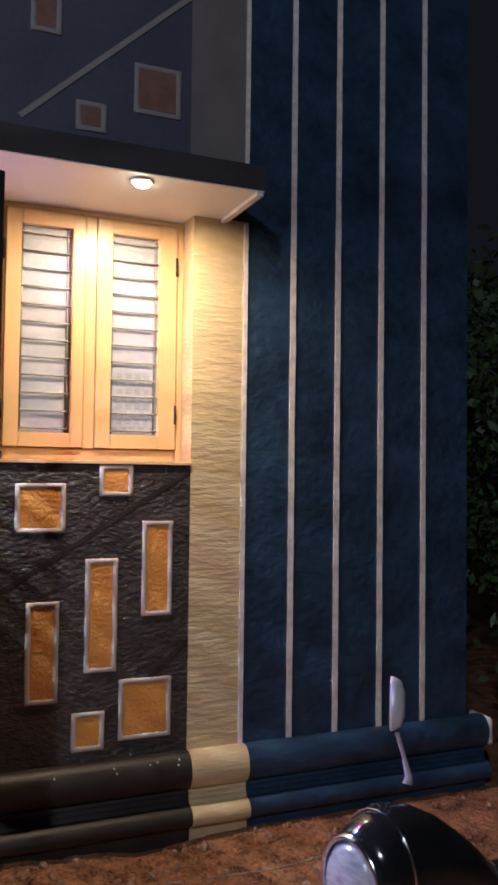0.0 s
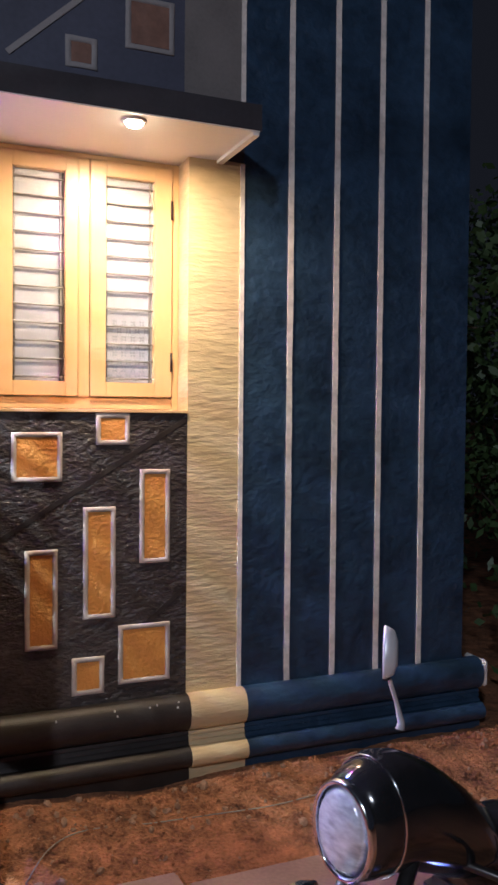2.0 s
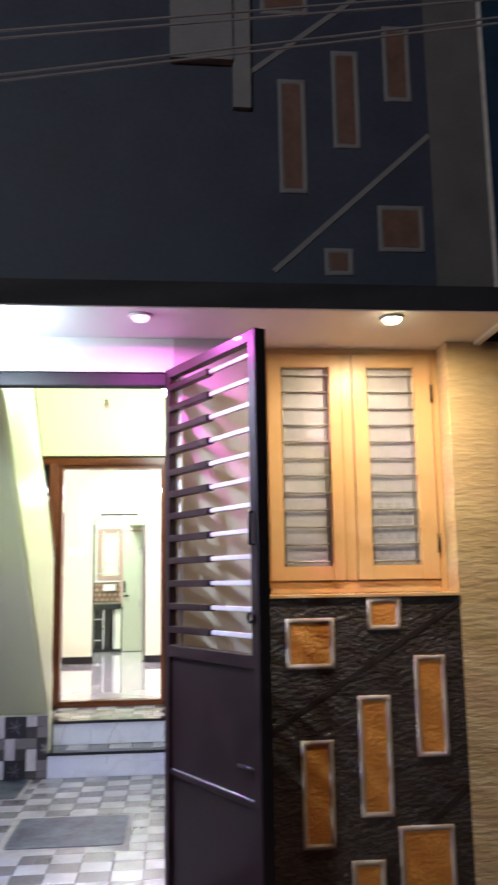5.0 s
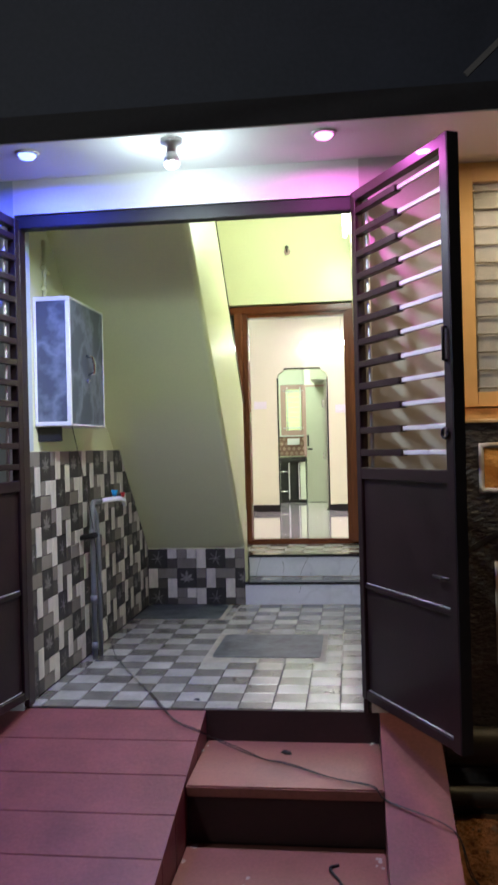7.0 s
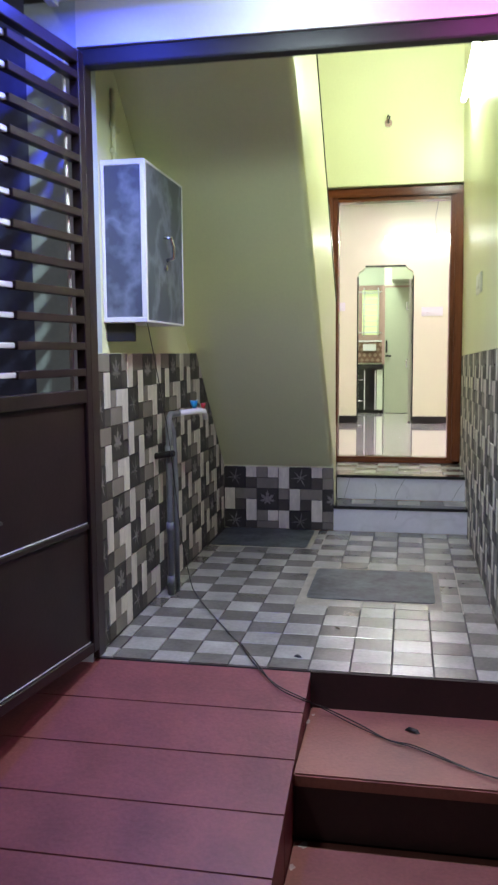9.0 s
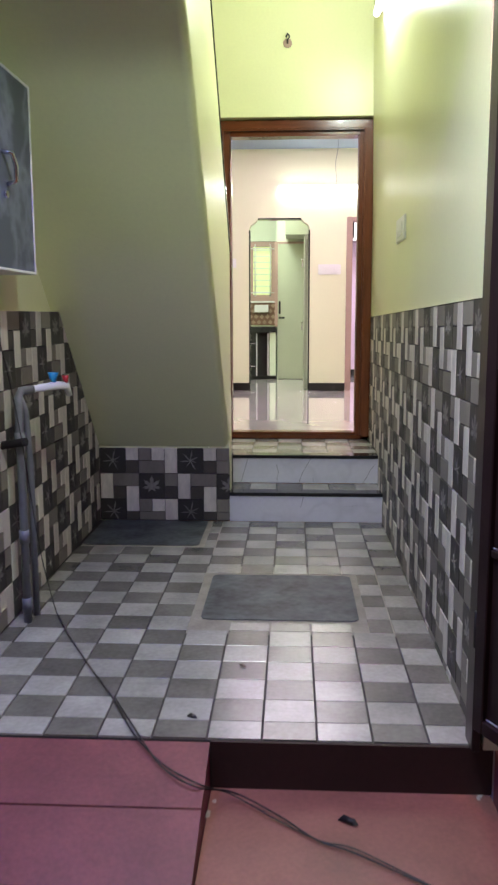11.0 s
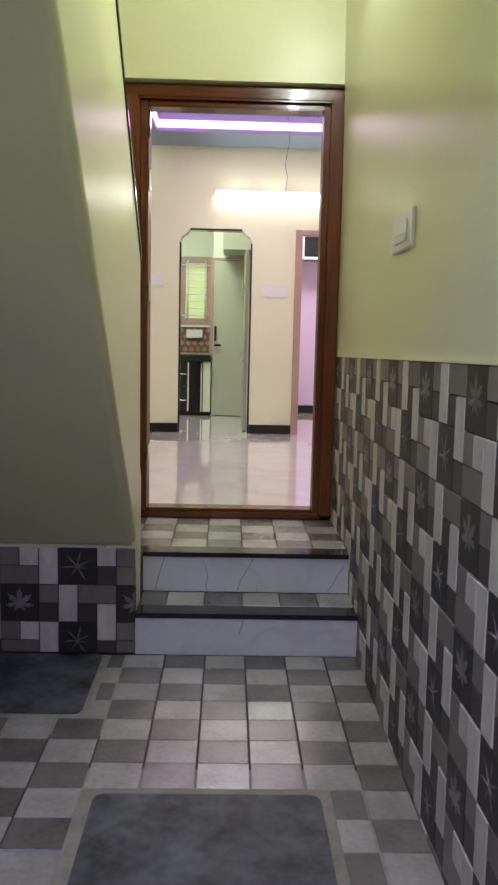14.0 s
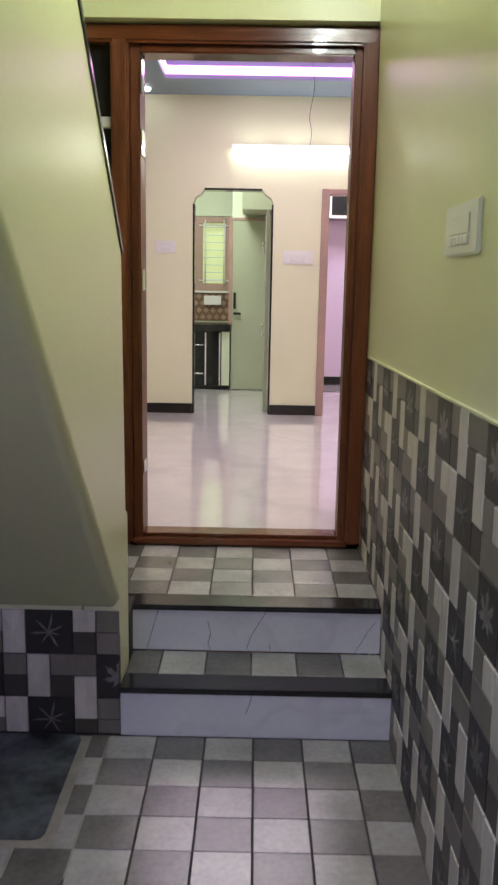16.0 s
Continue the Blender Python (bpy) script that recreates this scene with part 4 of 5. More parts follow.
for b in ((TX0 + 0.002, TX0 + 0.012, TY0, TY1, CZ + 0.03, CZ + 0.09), (TX1 - 0.012, TX1 - 0.002, TY0, TY1, CZ + 0.03, CZ + 0.09), (TX0 + 0.014, TX1 - 0.014, TY1 - 0.012, TY1 - 0.002, CZ + 0.03, CZ + 0.09), (TX0 + 0.014, TX1 - 0.014, TY0 + 0.002, TY0 + 0.012, CZ + 0.03, CZ + 0.09)):
    boxpart("strip", b, COVEPINK, cove, "glowing pink strip")


def tube_lamp(at, axis, length, label):
    t = thing("tube_lamp", label, "lamp", at)
    d = Vector((1, 0, 0)) if axis == "x" else Vector((0, 1, 0))
    off = Vector((0, -1, 0)) if axis == "x" else Vector((-1, 0, 0))
    h = d * length / 2
    lo, hi = -h + off * 0.0, h + off * 0.035
    dims = [c for i in range(3) for c in sorted(((-h + off * 0.002)[i], (h + off * 0.032)[i]))]
    dims[4], dims[5] = 0.012, 0.045
    boxpart("batten", dims, WHITEPL, t, bevel=0.004)
    part("tube", tube(bmesh.new(), [-h * 0.97 + off * 0.04, h * 0.97 + off * 0.04], 0.018, 12), TUBE, t, "glowing tube")
    for s in (-1, 1):
        p = h * s
        part("cap", tube(bmesh.new(), [p * 0.975 + off * 0.04, p * 1.0 + off * 0.04], 0.016, 12), WHITEPL, t)
    return t


tube_lamp((-0.15, HY, 2.54), "x", 1.05, "white tube lamp, lit, on the hall wall")
tube_lamp((-0.004, 2.25, 2.86), "y", 1.15, "white tube lamp, lit, high on the passage wall")


hw = thing("hanging_wire", "thin dark wire hanging from the hall ceiling", "wire")
part("cord", tube(bmesh.new(), smooth([(-0.12, 5.6, 3.14), (-0.125, 5.6, 2.9), (-0.105, 5.6, 2.70), (-0.13, 5.6, 2.52), (-0.115, 5.6, 2.42), (-0.13, 5.6, 2.31)]), 0.0017, 6), CABLE, hw)
hl = thing("ceiling_downlight", "small round white lamp, lit, in the hall ceiling", "lamp", (-1.36, 6.95, CZ))
part("lens", loft(bmesh.new(), [ring(0.045, -0.001), ring(0.045, -0.012), ring(0.03, -0.02)]), TUBE, hl, "glowing lens")


def switch_plate(at, w, h, rz, label, keys=5):
    t = thing("switch_plate", label, "switch")
    boxpart("plate", (-w / 2, w / 2, -0.012, -0.0005, -h / 2, h / 2), WHITEPL, t, bevel=0.004)
    boxpart("socket", (-w * 0.28, w * 0.28, -0.016, -0.0125, -h * 0.10, h * 0.28), WHITEPL, t, bevel=0.002)
    for i in range(keys):
        x = -w * 0.28 + (i + 0.5) * w * 0.56 / keys
        boxpart("key", (x - w * 0.045, x + w * 0.045, -0.018, -0.0125, -h * 0.3, -h * 0.13), WHITEPL, t, bevel=0.002)
    t.matrix_world = pose(*at, 0, 0, rz)
    return t


switch_plate((XR - 0.006, 1.925, 1.59), 0.30, 0.115, -90, "white plastic switch plate on the green wall")
switch_plate((-1.22, HY, 1.755), 0.17, 0.10, 0, "white switch plate on the cream wall", 3)
switch_plate((-0.105, HY, 1.683), 0.25, 0.11, 0, "white switch plate on the cream wall", 5)

# bedroom door frame and pink room beyond
bed = thing("door_bedroom", "pale pinkish wooden door frame, open", "door", kind="structure")
boxpart("jamb", (DX0 - 0.065, DX0, HY - 0.02, HY + 0.13, Z, 2.245), PALEWOOD, bed, bevel=0.006)
boxpart("jamb", (DX1, DX1 + 0.065, HY - 0.02, HY + 0.13, Z, 2.245), PALEWOOD, bed, bevel=0.006)
boxpart("head", (DX0, DX1, HY - 0.018, HY + 0.128, 2.20, 2.243), PALEWOOD, bed, bevel=0.006)
structure("wall_bedroom", [(0.0, HX1, 9.47, 9.6, Z, 3.0)], PINKWALL, "pink lilac bedroom wall", "wall")
structure("wall_partition", [(-0.16, 0.0, HY + 0.12, 9.6, Z, 3.0)], PINKWALL, "pink lilac partition", "wall")
structure("baseboard_bedroom", [(0.002, HX1, 9.455, 9.468, Z, Z + 0.09)], SKIRT, "black skirting", "baseboard")
loft_shelf = thing("loft_cabinet", "black glossy loft shutters with white frames over the bedroom wall", "cabinet")
boxpart("body", (0.01, 1.25, 9.10, 9.45, 2.16, 2.62), DARKGLASS, loft_shelf)
for x in (0.16, 0.30, 0.62):
    boxpart("stile", (x, x + 0.03, 9.085, 9.098, 2.191, 2.6), WHITEPL, loft_shelf)
boxpart("rail", (0.01, 1.25, 9.085, 9.098, 2.16, 2.19), WHITEPL, loft_shelf)
structure("ceiling_rooms", [(HX0, HX1, HY + 0.12, 9.6, 3.0, 3.2)], WHITE, "white ceiling", "ceiling")

# ---- kitchen seen through the arch ----
KY = 9.35
structure("wall_kitchen", [(HX0, -0.715, KY, KY + 0.15, Z, 1.38), (HX0, -1.13, KY, KY + 0.15, 1.38, 2.18), (-0.719, -0.715, KY, KY + 0.15, 1.38, 2.18), (HX0, -0.715, KY, KY + 0.15, 2.18, 3.0), (-0.714, -0.70, 8.86, KY + 0.15, Z, 2.13), (-0.714, -0.16, 8.86, 8.96, 2.13, 3.0), (-0.33, -0.16, 8.86, 8.96, Z, 2.13)], KGREEN, "pale green kitchen wall", "wall")
kw = thing("window_kitchen", "pale wooden kitchen window with white bars", "window", kind="structure")
for b in ((-1.128, -1.05, KY - 0.02, KY + 0.06, 1.38, 2.175), (-0.80, -0.720, KY - 0.02, KY + 0.06, 1.38, 2.175), (-1.05, -0.80, KY - 0.02, KY + 0.06, 1.38, 1.46), (-1.05, -0.80, KY - 0.02, KY + 0.06, 2.11, 2.175)):
    boxpart("frame", b, PALEWOOD, kw, bevel=0.004)
boxpart("pane", (-1.05, -0.80, KY + 0.04, KY + 0.046, 1.46, 2.11), PANEGREEN, kw, "yellow-green pane with a glow of its own")
for i in range(8):
    z = 1.50 + i * 0.08
    part("bar", tube(bmesh.new(), [(-1.05, KY - 0.01, z), (-0.80, KY - 0.01, z)], 0.006, 6), WHITEPL, kw)
for x in (-1.02, -0.815):
    part("bar", tube(bmesh.new(), [(x, KY - 0.03, 1.44), (x, KY - 0.03, 2.14)], 0.008, 6), WHITEPL, kw)
for z in (1.49, 2.08):
    part("bar", tube(bmesh.new(), [(-1.09, KY - 0.03, z), (-0.76, KY - 0.03, z)], 0.008, 6), WHITEPL, kw)
backsplash = thing("backsplash", "brown and tan diamond kitchen wall tiles", "wall tiles", kind="structure")
boxpart("bed", (-2.2, -0.718, KY - 0.008, KY - 0.001, 1.05, 1.355), KTILE, backsplash)
boxpart("ledge", (-2.2, -0.722, KY - 0.035, KY - 0.001, 1.356, 1.378), WHITEPL, backsplash, "white ledge over the tiles", 0.003)
for i in range(9):
    for j in range(4):
        bm = bmesh.new()
        cx, cz, r = -1.36 + i * 0.078 + 0.039 * (j % 2), 1.09 + j * 0.076, 0.033
        prism(bm, [(cx - r, cz), (cx, cz - r), (cx + r, cz), (cx, cz + r)], KY - 0.013, KY - 0.0085, "y")
        part("tile", bm, KTILE2, backsplash)
tagged(part("worktop", box(bmesh.new(), -2.2, -0.722, 8.74, KY - 0.015, 0.965, 1.035, 0.006), GRANITE), "black granite kitchen worktop", "worktop")
cabinet = thing("kitchen_cabinet", "black glossy cabinet with steel baskets under the worktop", "cabinet")
boxpart("body", (-2.2, -0.81, 8.80, KY - 0.02, Z + 0.05, 0.964), DARKGLASS, cabinet)
boxpart("plinth", (-2.2, -0.725, 8.85, KY - 0.02, Z, Z + 0.05), SKIRT, cabinet)
boxpart("side", (-0.808, -0.725, 8.78, KY - 0.02, Z + 0.05, 0.964), KGREEN, cabinet)
for z in (0.52, 0.82):
    part("handle", tube(bmesh.new(), [(-1.12, 8.785, z), (-1.06, 8.775, z), (-1.0, 8.785, z)], 0.008, 8), CHROME, cabinet)
for x in (-0.835, -0.985):
    part("stile", box(bmesh.new(), x, x + 0.014, 8.785, 8.80, Z + 0.05, 0.95), SILVER, cabinet)
tagged(part("white_box", box(bmesh.new(), -1.03, -0.84, KY - 0.06, KY - 0.012, 1.225, 1.325, 0.006), WHITEPL), "small white box on the kitchen wall tiles", "box")
kd = thing("door_kitchen", "sage green kitchen door, closed", "door", kind="structure")
boxpart("leaf", (-0.70, -0.335, 8.82, 8.858, Z + 0.005, 2.10), KDOOR, kd, bevel=0.004)
boxpart("frame", (-0.70, -0.33, 8.815, 8.858, 2.102, 2.128), PALEWOOD, kd)
boxpart("jamb", (-0.742, -0.702, 8.822, 8.856, 1.037, 2.128), PALEWOOD, kd, "pale wooden post", 0.004)
boxpart("handle_plate", (-0.69, -0.665, 8.80, 8.819, 1.20, 1.37), STEELBLACK, kd, "dark lock plate", 0.004)
boxpart("handle", (-0.69, -0.61, 8.785, 8.80, 1.14, 1.165), STEELBLACK, kd, "dark lever", 0.004)
structure("kitchen_loft", [(-0.60, -0.17, 8.2, 8.81, 2.16, 2.55)], KDOOR, "sage green loft slab in the kitchen", "shelf")
leafk = thing("door_folded", "pale grey door leaf folded back in the opening", "door")
boxpart("leaf", (-0.375, -0.345, 7.30, 8.05, Z + 0.01, 2.08), KDOOR, leafk)
for z in (1.02, 1.72):
    part("handle", tube(bmesh.new(), [(-0.378, 7.36, z), (-0.40, 7.36, z), (-0.40, 7.36, z + 0.09), (-0.378, 7.36, z + 0.09)], 0.008, 8), CHROME, leafk)

# ---- things in the passage ----
mb = thing("meter_box", "grey marbled meter box with white edges, on the wall", "cabinet")
bx0, bx1, by0, by1, bz0, bz1, e = XL - 0.054, -1.462, 0.33, 0.92, 1.335, 2.003, 0.022
bm = bmesh.new()
for b in ((bx0, bx1, by0, by0 + e, bz0, bz0 + e), (bx0, bx1, by0, by0 + e, bz1 - e, bz1), (bx1 - e, bx1, by0, by0 + e, bz0 + e, bz1 - e), (bx0, bx0 + e * 0.6, by0, by0 + e, bz0 + e, bz1 - e),
          (bx0, bx1, by1 - e * 0.5, by1, bz0, bz1), (bx1 - e, bx1, by0 + e, by1 - e * 0.5, bz1 - 0.010, bz1), (bx1 - e, bx1, by0 + e, by1 - e * 0.5, bz0, bz0 + 0.010)):
    box(bm, *b, bevel=0.002)
part("edging", bm, WHITE, mb, "white edge strip")
boxpart("side_panel", (bx0 + e * 0.6, bx1 - e, by0 + 0.005, by0 + 0.012, bz0 + e, bz1 - e), BOXSTONE, mb)
boxpart("door", (bx1 - 0.012, bx1 - 0.003, by0 + e, by1 - e * 0.5, bz0 + 0.010, bz1 - 0.010), BOXSTONE, mb)
boxpart("top", (bx0, bx1 - e, by0 + e, by1 - e * 0.5, bz1 - 0.008, bz1 - 0.001), WHITE, mb)
boxpart("bottom", (bx0, bx1 - e, by0 + e, by1 - e * 0.5, bz0 + 0.001, bz0 + 0.008), WHITE, mb)
part("handle", tube(bmesh.new(), [(bx1 - 0.002, 0.60, 1.72), (bx1 + 0.03, 0.605, 1.715), (bx1 + 0.034, 0.63, 1.68), (bx1 + 0.03, 0.64, 1.63), (bx1 - 0.002, 0.64, 1.62)], 0.008, 8), CHROME, mb)
part("keyhole", tube(bmesh.new(), [(bx1 - 0.004, 0.615, 1.585), (bx1 + 0.008, 0.615, 1.585)], 0.012, 10), CHROME, mb)
board = tagged(part("back_board", box(bmesh.new(), XL - 0.054, XL + 0.07, 0.36, 0.385, 1.255, 1.333, 0.003), STEELBLACK), "small black board under the meter box", "board")
pipe = thing("wall_conduit", "thin pale green painted conduit on the wall", "pipe")
part("pipe", tube(bmesh.new(), [(XL - 0.042, 0.47, 2.0035), (XL - 0.042, 0.47, 2.33)], 0.011, 8), GREEN, pipe)
for z in (2.06, 2.17):
    part("clip", box(bmesh.new(), XL - 0.0545, XL - 0.028, 0.452, 0.488, z, z + 0.022, 0.003), GREEN, pipe)
part("elbow", tube(bmesh.new(), [(XL - 0.042, 0.47, 2.17), (XL - 0.042, 0.535, 2.172)], 0.010, 8), GREEN, pipe)

tap = thing("water_pipe", "grey plastic standpipes with a white tap", "tap")
part("pipe", tube(bmesh.new(), [(-1.535, 0.865, 0.0), (-1.535, 0.865, 0.88), (-1.53, 0.885, 0.905), (-1.50, 0.93, 0.908)], 0.016, 10), PVC, tap)
part("pipe", tube(bmesh.new(), [(-1.525, 0.945, 0.0), (-1.525, 0.945, 0.60), (-1.53, 0.93, 0.82), (-1.54, 0.90, 0.88)], 0.013, 10), PVC, tap)
for z in (0.05, 0.32, 0.70):
    part("coupling", tube(bmesh.new(), [(-1.535, 0.865, z), (-1.535, 0.865, z + 0.05)], 0.020, 10), PVC, tap)
part("valve", tube(bmesh.new(), [(-1.605, 0.85, 0.70), (-1.50, 0.83, 0.72)], 0.016, 8), STEELBLACK, tap)
part("spout", tube(bmesh.new(), [(-1.50, 0.93, 0.908), (-1.44, 1.06, 0.912), (-1.42, 1.12, 0.905), (-1.415, 1.14, 0.865)], [0.014, 0.017, 0.016, 0.012], 10), WHITEPL, tap, "white plastic tap")
part("tap_handle", tube(bmesh.new(), [(-1.45, 1.04, 0.925), (-1.45, 1.04, 0.965)], [0.010, 0.022], 10), BLUEPL, tap, "blue tap handle")
part("tap_knob", tube(bmesh.new(), [(-1.42, 1.11, 0.918), (-1.42, 1.11, 0.948)], [0.008, 0.014], 10), REDPL, tap, "red tap knob")

hook = thing("ceiling_hook", "small steel hook on the wall over the door", "hook", (-0.548, 3.40, 2.89))
part("plate", tube(bmesh.new(), [(0, -0.001, 0), (0, -0.012, 0)], 0.028, 12), PALEWOOD, hook)
part("loop", tube(bmesh.new(), [(0, -0.012, 0.0), (0, -0.04, 0.01), (0.012, -0.05, 0.03), (0, -0.045, 0.045), (-0.01, -0.03, 0.03)], 0.006, 8), DARKSTEEL, hook)

lids = [(-0.865, -0.240, 0.925, 1.490, "grey slate cover set in the passage floor"), (XL - 0.005, -0.99, 1.975, 2.495, "grey slate cover in the floor under the stair")]
for x0, x1, y0, y1, label in lids:
    lid = thing("floor_cover", label, "cover", (0.5 * (x0 + x1), 0.5 * (y0 + y1), 0.0), "slate covers in the floor")
    w, h = 0.5 * (x1 - x0), 0.5 * (y1 - y0)
    corners = [(sx * (w - 0.03) + 0.03 * math.cos(a), sy * (h - 0.03) + 0.03 * math.sin(a)) for sx, sy, a0 in ((1, 1, 0), (-1, 1, 90), (-1, -1, 180), (1, -1, 270)) for a in (radians(a0 + q) for q in (0, 45, 90))]
    part("slab", prism(bmesh.new(), corners, -0.005, 0.0025, "z"), SLATE, lid)
    bm = bmesh.new()
    box(bm, -w - 0.155 if x0 > -1.2 else -w, w + 0.155, -h - 0.14, h + (0.14 if x0 > -1.2 else 0.0), -0.005, -0.0015)
    part("mortar_edge", bm, MORTAR, lid, "tan cement border")

CORD = [(-1.50, 0.45, 1.334), (-1.52, 0.68, 1.05), (-1.51, 0.80, 0.75), (-1.49, 0.90, 0.3), (-1.455, 0.95, 0.04), (-1.42, 0.90, 0.008), (-1.34, 0.73, 0.008), (-1.19, 0.45, 0.008), (-1.05, 0.20, 0.008), (-0.95, 0.0, 0.004), (-0.85, -0.10, -0.028), (-0.74, -0.165, -0.045), (-0.67, -0.08, -0.12),
        (-0.55, -0.16, -0.137), (-0.43, -0.25, -0.137), (-0.34, -0.28, -0.137), (-0.155, -0.42, -0.137), (0.01, -0.51, -0.137), (0.07, -0.54, -0.18), (0.30, -0.66, -0.225), (0.38, -0.72, -0.40), (0.7, -0.85, -0.50)]


cable = thing("cable", "black cable lying across floor and steps", "cable")
part("cord", tube(bmesh.new(), smooth(CORD), 0.0023, 6), CABLE, cable)
part("cord", tube(bmesh.new(), smooth([Vector(p) + Vector((0.010 * math.sin(i * 1.7), 0.016 * math.cos(i * 1.3), 0.001)) for i, p in enumerate(CORD[8:])]), 0.0024, 6), CABLE, cable)
scrap = thing("scrap_of_cable", "short bent black scrap lying on the step", "scrap")
part("cord", tube(bmesh.new(), [*smooth([(-0.125, -0.64, -0.379), (-0.155, -0.66, -0.378), (-0.15, -0.70, -0.374), (-0.12, -0.755, -0.379), (-0.10, -0.81, -0.379), (-0.04, -0.85, -0.379), (0.01, -0.84, -0.379)])], 0.0055, 6), CABLE, scrap)
dry = thing("dry_leaf", "small curled dark leaf on the step", "leaf")
part("blade", loft(bmesh.new(), [[(-0.365 + dx * 0.8, -0.15 + dy * 0.8, -0.144 + dz) for dx, dy, dz in ((-0.02, 0.0, 0.001), (0.0, 0.012, 0.012), (0.02, -0.005, 0.003))], [(-0.335 + dx * 0.7, -0.175 + dy * 0.7, -0.142 + dz) for dx, dy, dz in ((-0.012, 0.0, 0.001), (0.0, 0.008, 0.014), (0.012, -0.005, 0.003))]]), CABLE, dry)

twig = thing("twig", "small dry brown twig on the tiled floor", "twig")
part("stalk", tube(bmesh.new(), [(-0.682, 0.497, 0.004), (-0.671, 0.487, 0.006), (-0.660, 0.472, 0.004)], [0.002, 0.004, 0.0015], 6), BARK, twig)
crumb = thing("dry_leaf", "small dark dry leaf on the tiled floor", "leaf")
part("blade", loft(bmesh.new(), [[(-0.806 + dx, 0.125 + dy, 0.001 + dz) for dx, dy, dz in ((-0.012, 0.0, 0.0), (0.0, 0.010, 0.006), (0.010, 0.0, 0.0))], [(-0.790 + dx, 0.112 + dy, 0.001 + dz) for dx, dy, dz in ((-0.008, 0.0, 0.0), (0.0, 0.006, 0.008), (0.008, 0.0, 0.0))]]), CABLE, crumb)

# ---- overhead wires ----
for z0, z1 in ((2.975, 3.20), (3.0, 3.225), (2.84, 3.12), (2.86, 3.14)):
    w = thing("overhead_wire", "thin pale wire strung across the lane", "wire", group="wires over the lane")
    part("wire", tube(bmesh.new(), [(-6 + i, -1.5, z0 + (z1 - z0) * (i - 5.6) / 1.6) for i in range(13)], 0.004, 5), DULLBAND, w)


# ---- parked motorcycle ----
def motorcycle():
    t = thing("motorcycle", "black motorcycle parked on the red earth, chrome-rimmed headlamp", "motorcycle")
    # built heading along -x; heading and lamp at the front
    zl = 0.815
    ell = lambda x, ry, rz, cz, n=24, cy=0.0: [(x, cy + ry * math.cos(a), cz + rz * math.sin(a)) for a in (2 * math.pi * k / n for k in range(n))]
    part("headlamp_shell", loft(bmesh.new(), [ell(-0.03, 0.098, 0.122, zl), ell(0.02, 0.112, 0.142, zl + 0.005), ell(0.09, 0.125, 0.155, zl + 0.01), ell(0.17, 0.130, 0.155, zl - 0.01), ell(0.26, 0.135, 0.15, zl - 0.05), ell(0.36, 0.135, 0.14, zl - 0.11), ell(0.46, 0.125, 0.12, zl - 0.17), ell(0.52, 0.08, 0.07, zl - 0.20)]), BIKEBLACK, t, "gloss black headlamp cowl")
    lampp = part("headlamp_rim", loft(bmesh.new(), [ell(-0.028, 0.100, 0.124, zl), ell(-0.042, 0.101, 0.125, zl), ell(-0.050, 0.093, 0.117, zl), ell(-0.044, 0.086, 0.110, zl), ell(-0.029, 0.086, 0.110, zl)], caps=False), CHROME, t, "chrome lamp rim")
    part("reflector", loft(bmesh.new(), [ell(-0.034, 0.086, 0.110, zl), ell(0.0, 0.06, 0.08, zl), ell(0.02, 0.02, 0.025, zl)], caps=False), SILVER, lampp)
    part("lens", loft(bmesh.new(), [ell(-0.038, 0.085, 0.109, zl), ell(-0.052, 0.070, 0.090, zl), ell(-0.060, 0.035, 0.045, zl), ell(-0.062, 0.005, 0.006, zl)]), LENSGLASS, lampp, "clear headlamp glass")
    part("lamp_bulb", tube(bmesh.new(), [(0.01, 0, zl), (-0.02, 0, zl)], [0.012, 0.009], 10), WHITEPL, lampp)
    part("cowl_seam", tube(bmesh.new(), [p for p in ell(0.055, 0.1205, 0.1505, zl + 0.008)] + [ell(0.055, 0.1205, 0.1505, zl + 0.008)[0]], 0.003, 6), CHROME, t)
    part("handlebar", tube(bmesh.new(), [(0.46, -0.36, 0.58), (0.40, -0.24, 0.62), (0.30, -0.08, 0.66), (0.30, 0.08, 0.66), (0.40, 0.24, 0.62), (0.46, 0.36, 0.58)], 0.012, 10), DARKSTEEL, t)
    for s in (-1, 1):
        part("grip", tube(bmesh.new(), [(0.465, 0.365 * s, 0.58), (0.40, 0.25 * s, 0.615)], 0.018, 10), RUBBER, t)
        part("fork_tube", tube(bmesh.new(), [(0.14, 0.085 * s, 0.76), (-0.12, 0.085 * s, 0.30)], 0.02, 10), DARKSTEEL, t)
        part("indicator", loft(bmesh.new(), [ell(0.02, 0.012, 0.012, zl - 0.22, 12, 0.15 * s), ell(-0.02, 0.028, 0.024, zl - 0.22, 12, 0.15 * s), ell(-0.06, 0.03, 0.026, zl - 0.22, 12, 0.15 * s), ell(-0.085, 0.016, 0.014, zl - 0.22, 12, 0.15 * s)]), CHROME, t)
    # mirror on the far handlebar, edge on to the lamp's side
    MX, MY = MIRROR
    mirror = part("mirror_stem", tube(bmesh.new(), [(MX + 0.03, MY, 0.955), (MX + 0.035, MY, 0.975), (MX + 0.015, MY, 1.03), (MX - 0.015, MY, 1.10), (MX - 0.035, MY, 1.125)], [0.014, 0.010, 0.006, 0.006, 0.007], 8), SILVER, t, "thin silver mirror stem")
    ux, uy, nx, ny = 0.80, 0.60, -0.60, 0.80
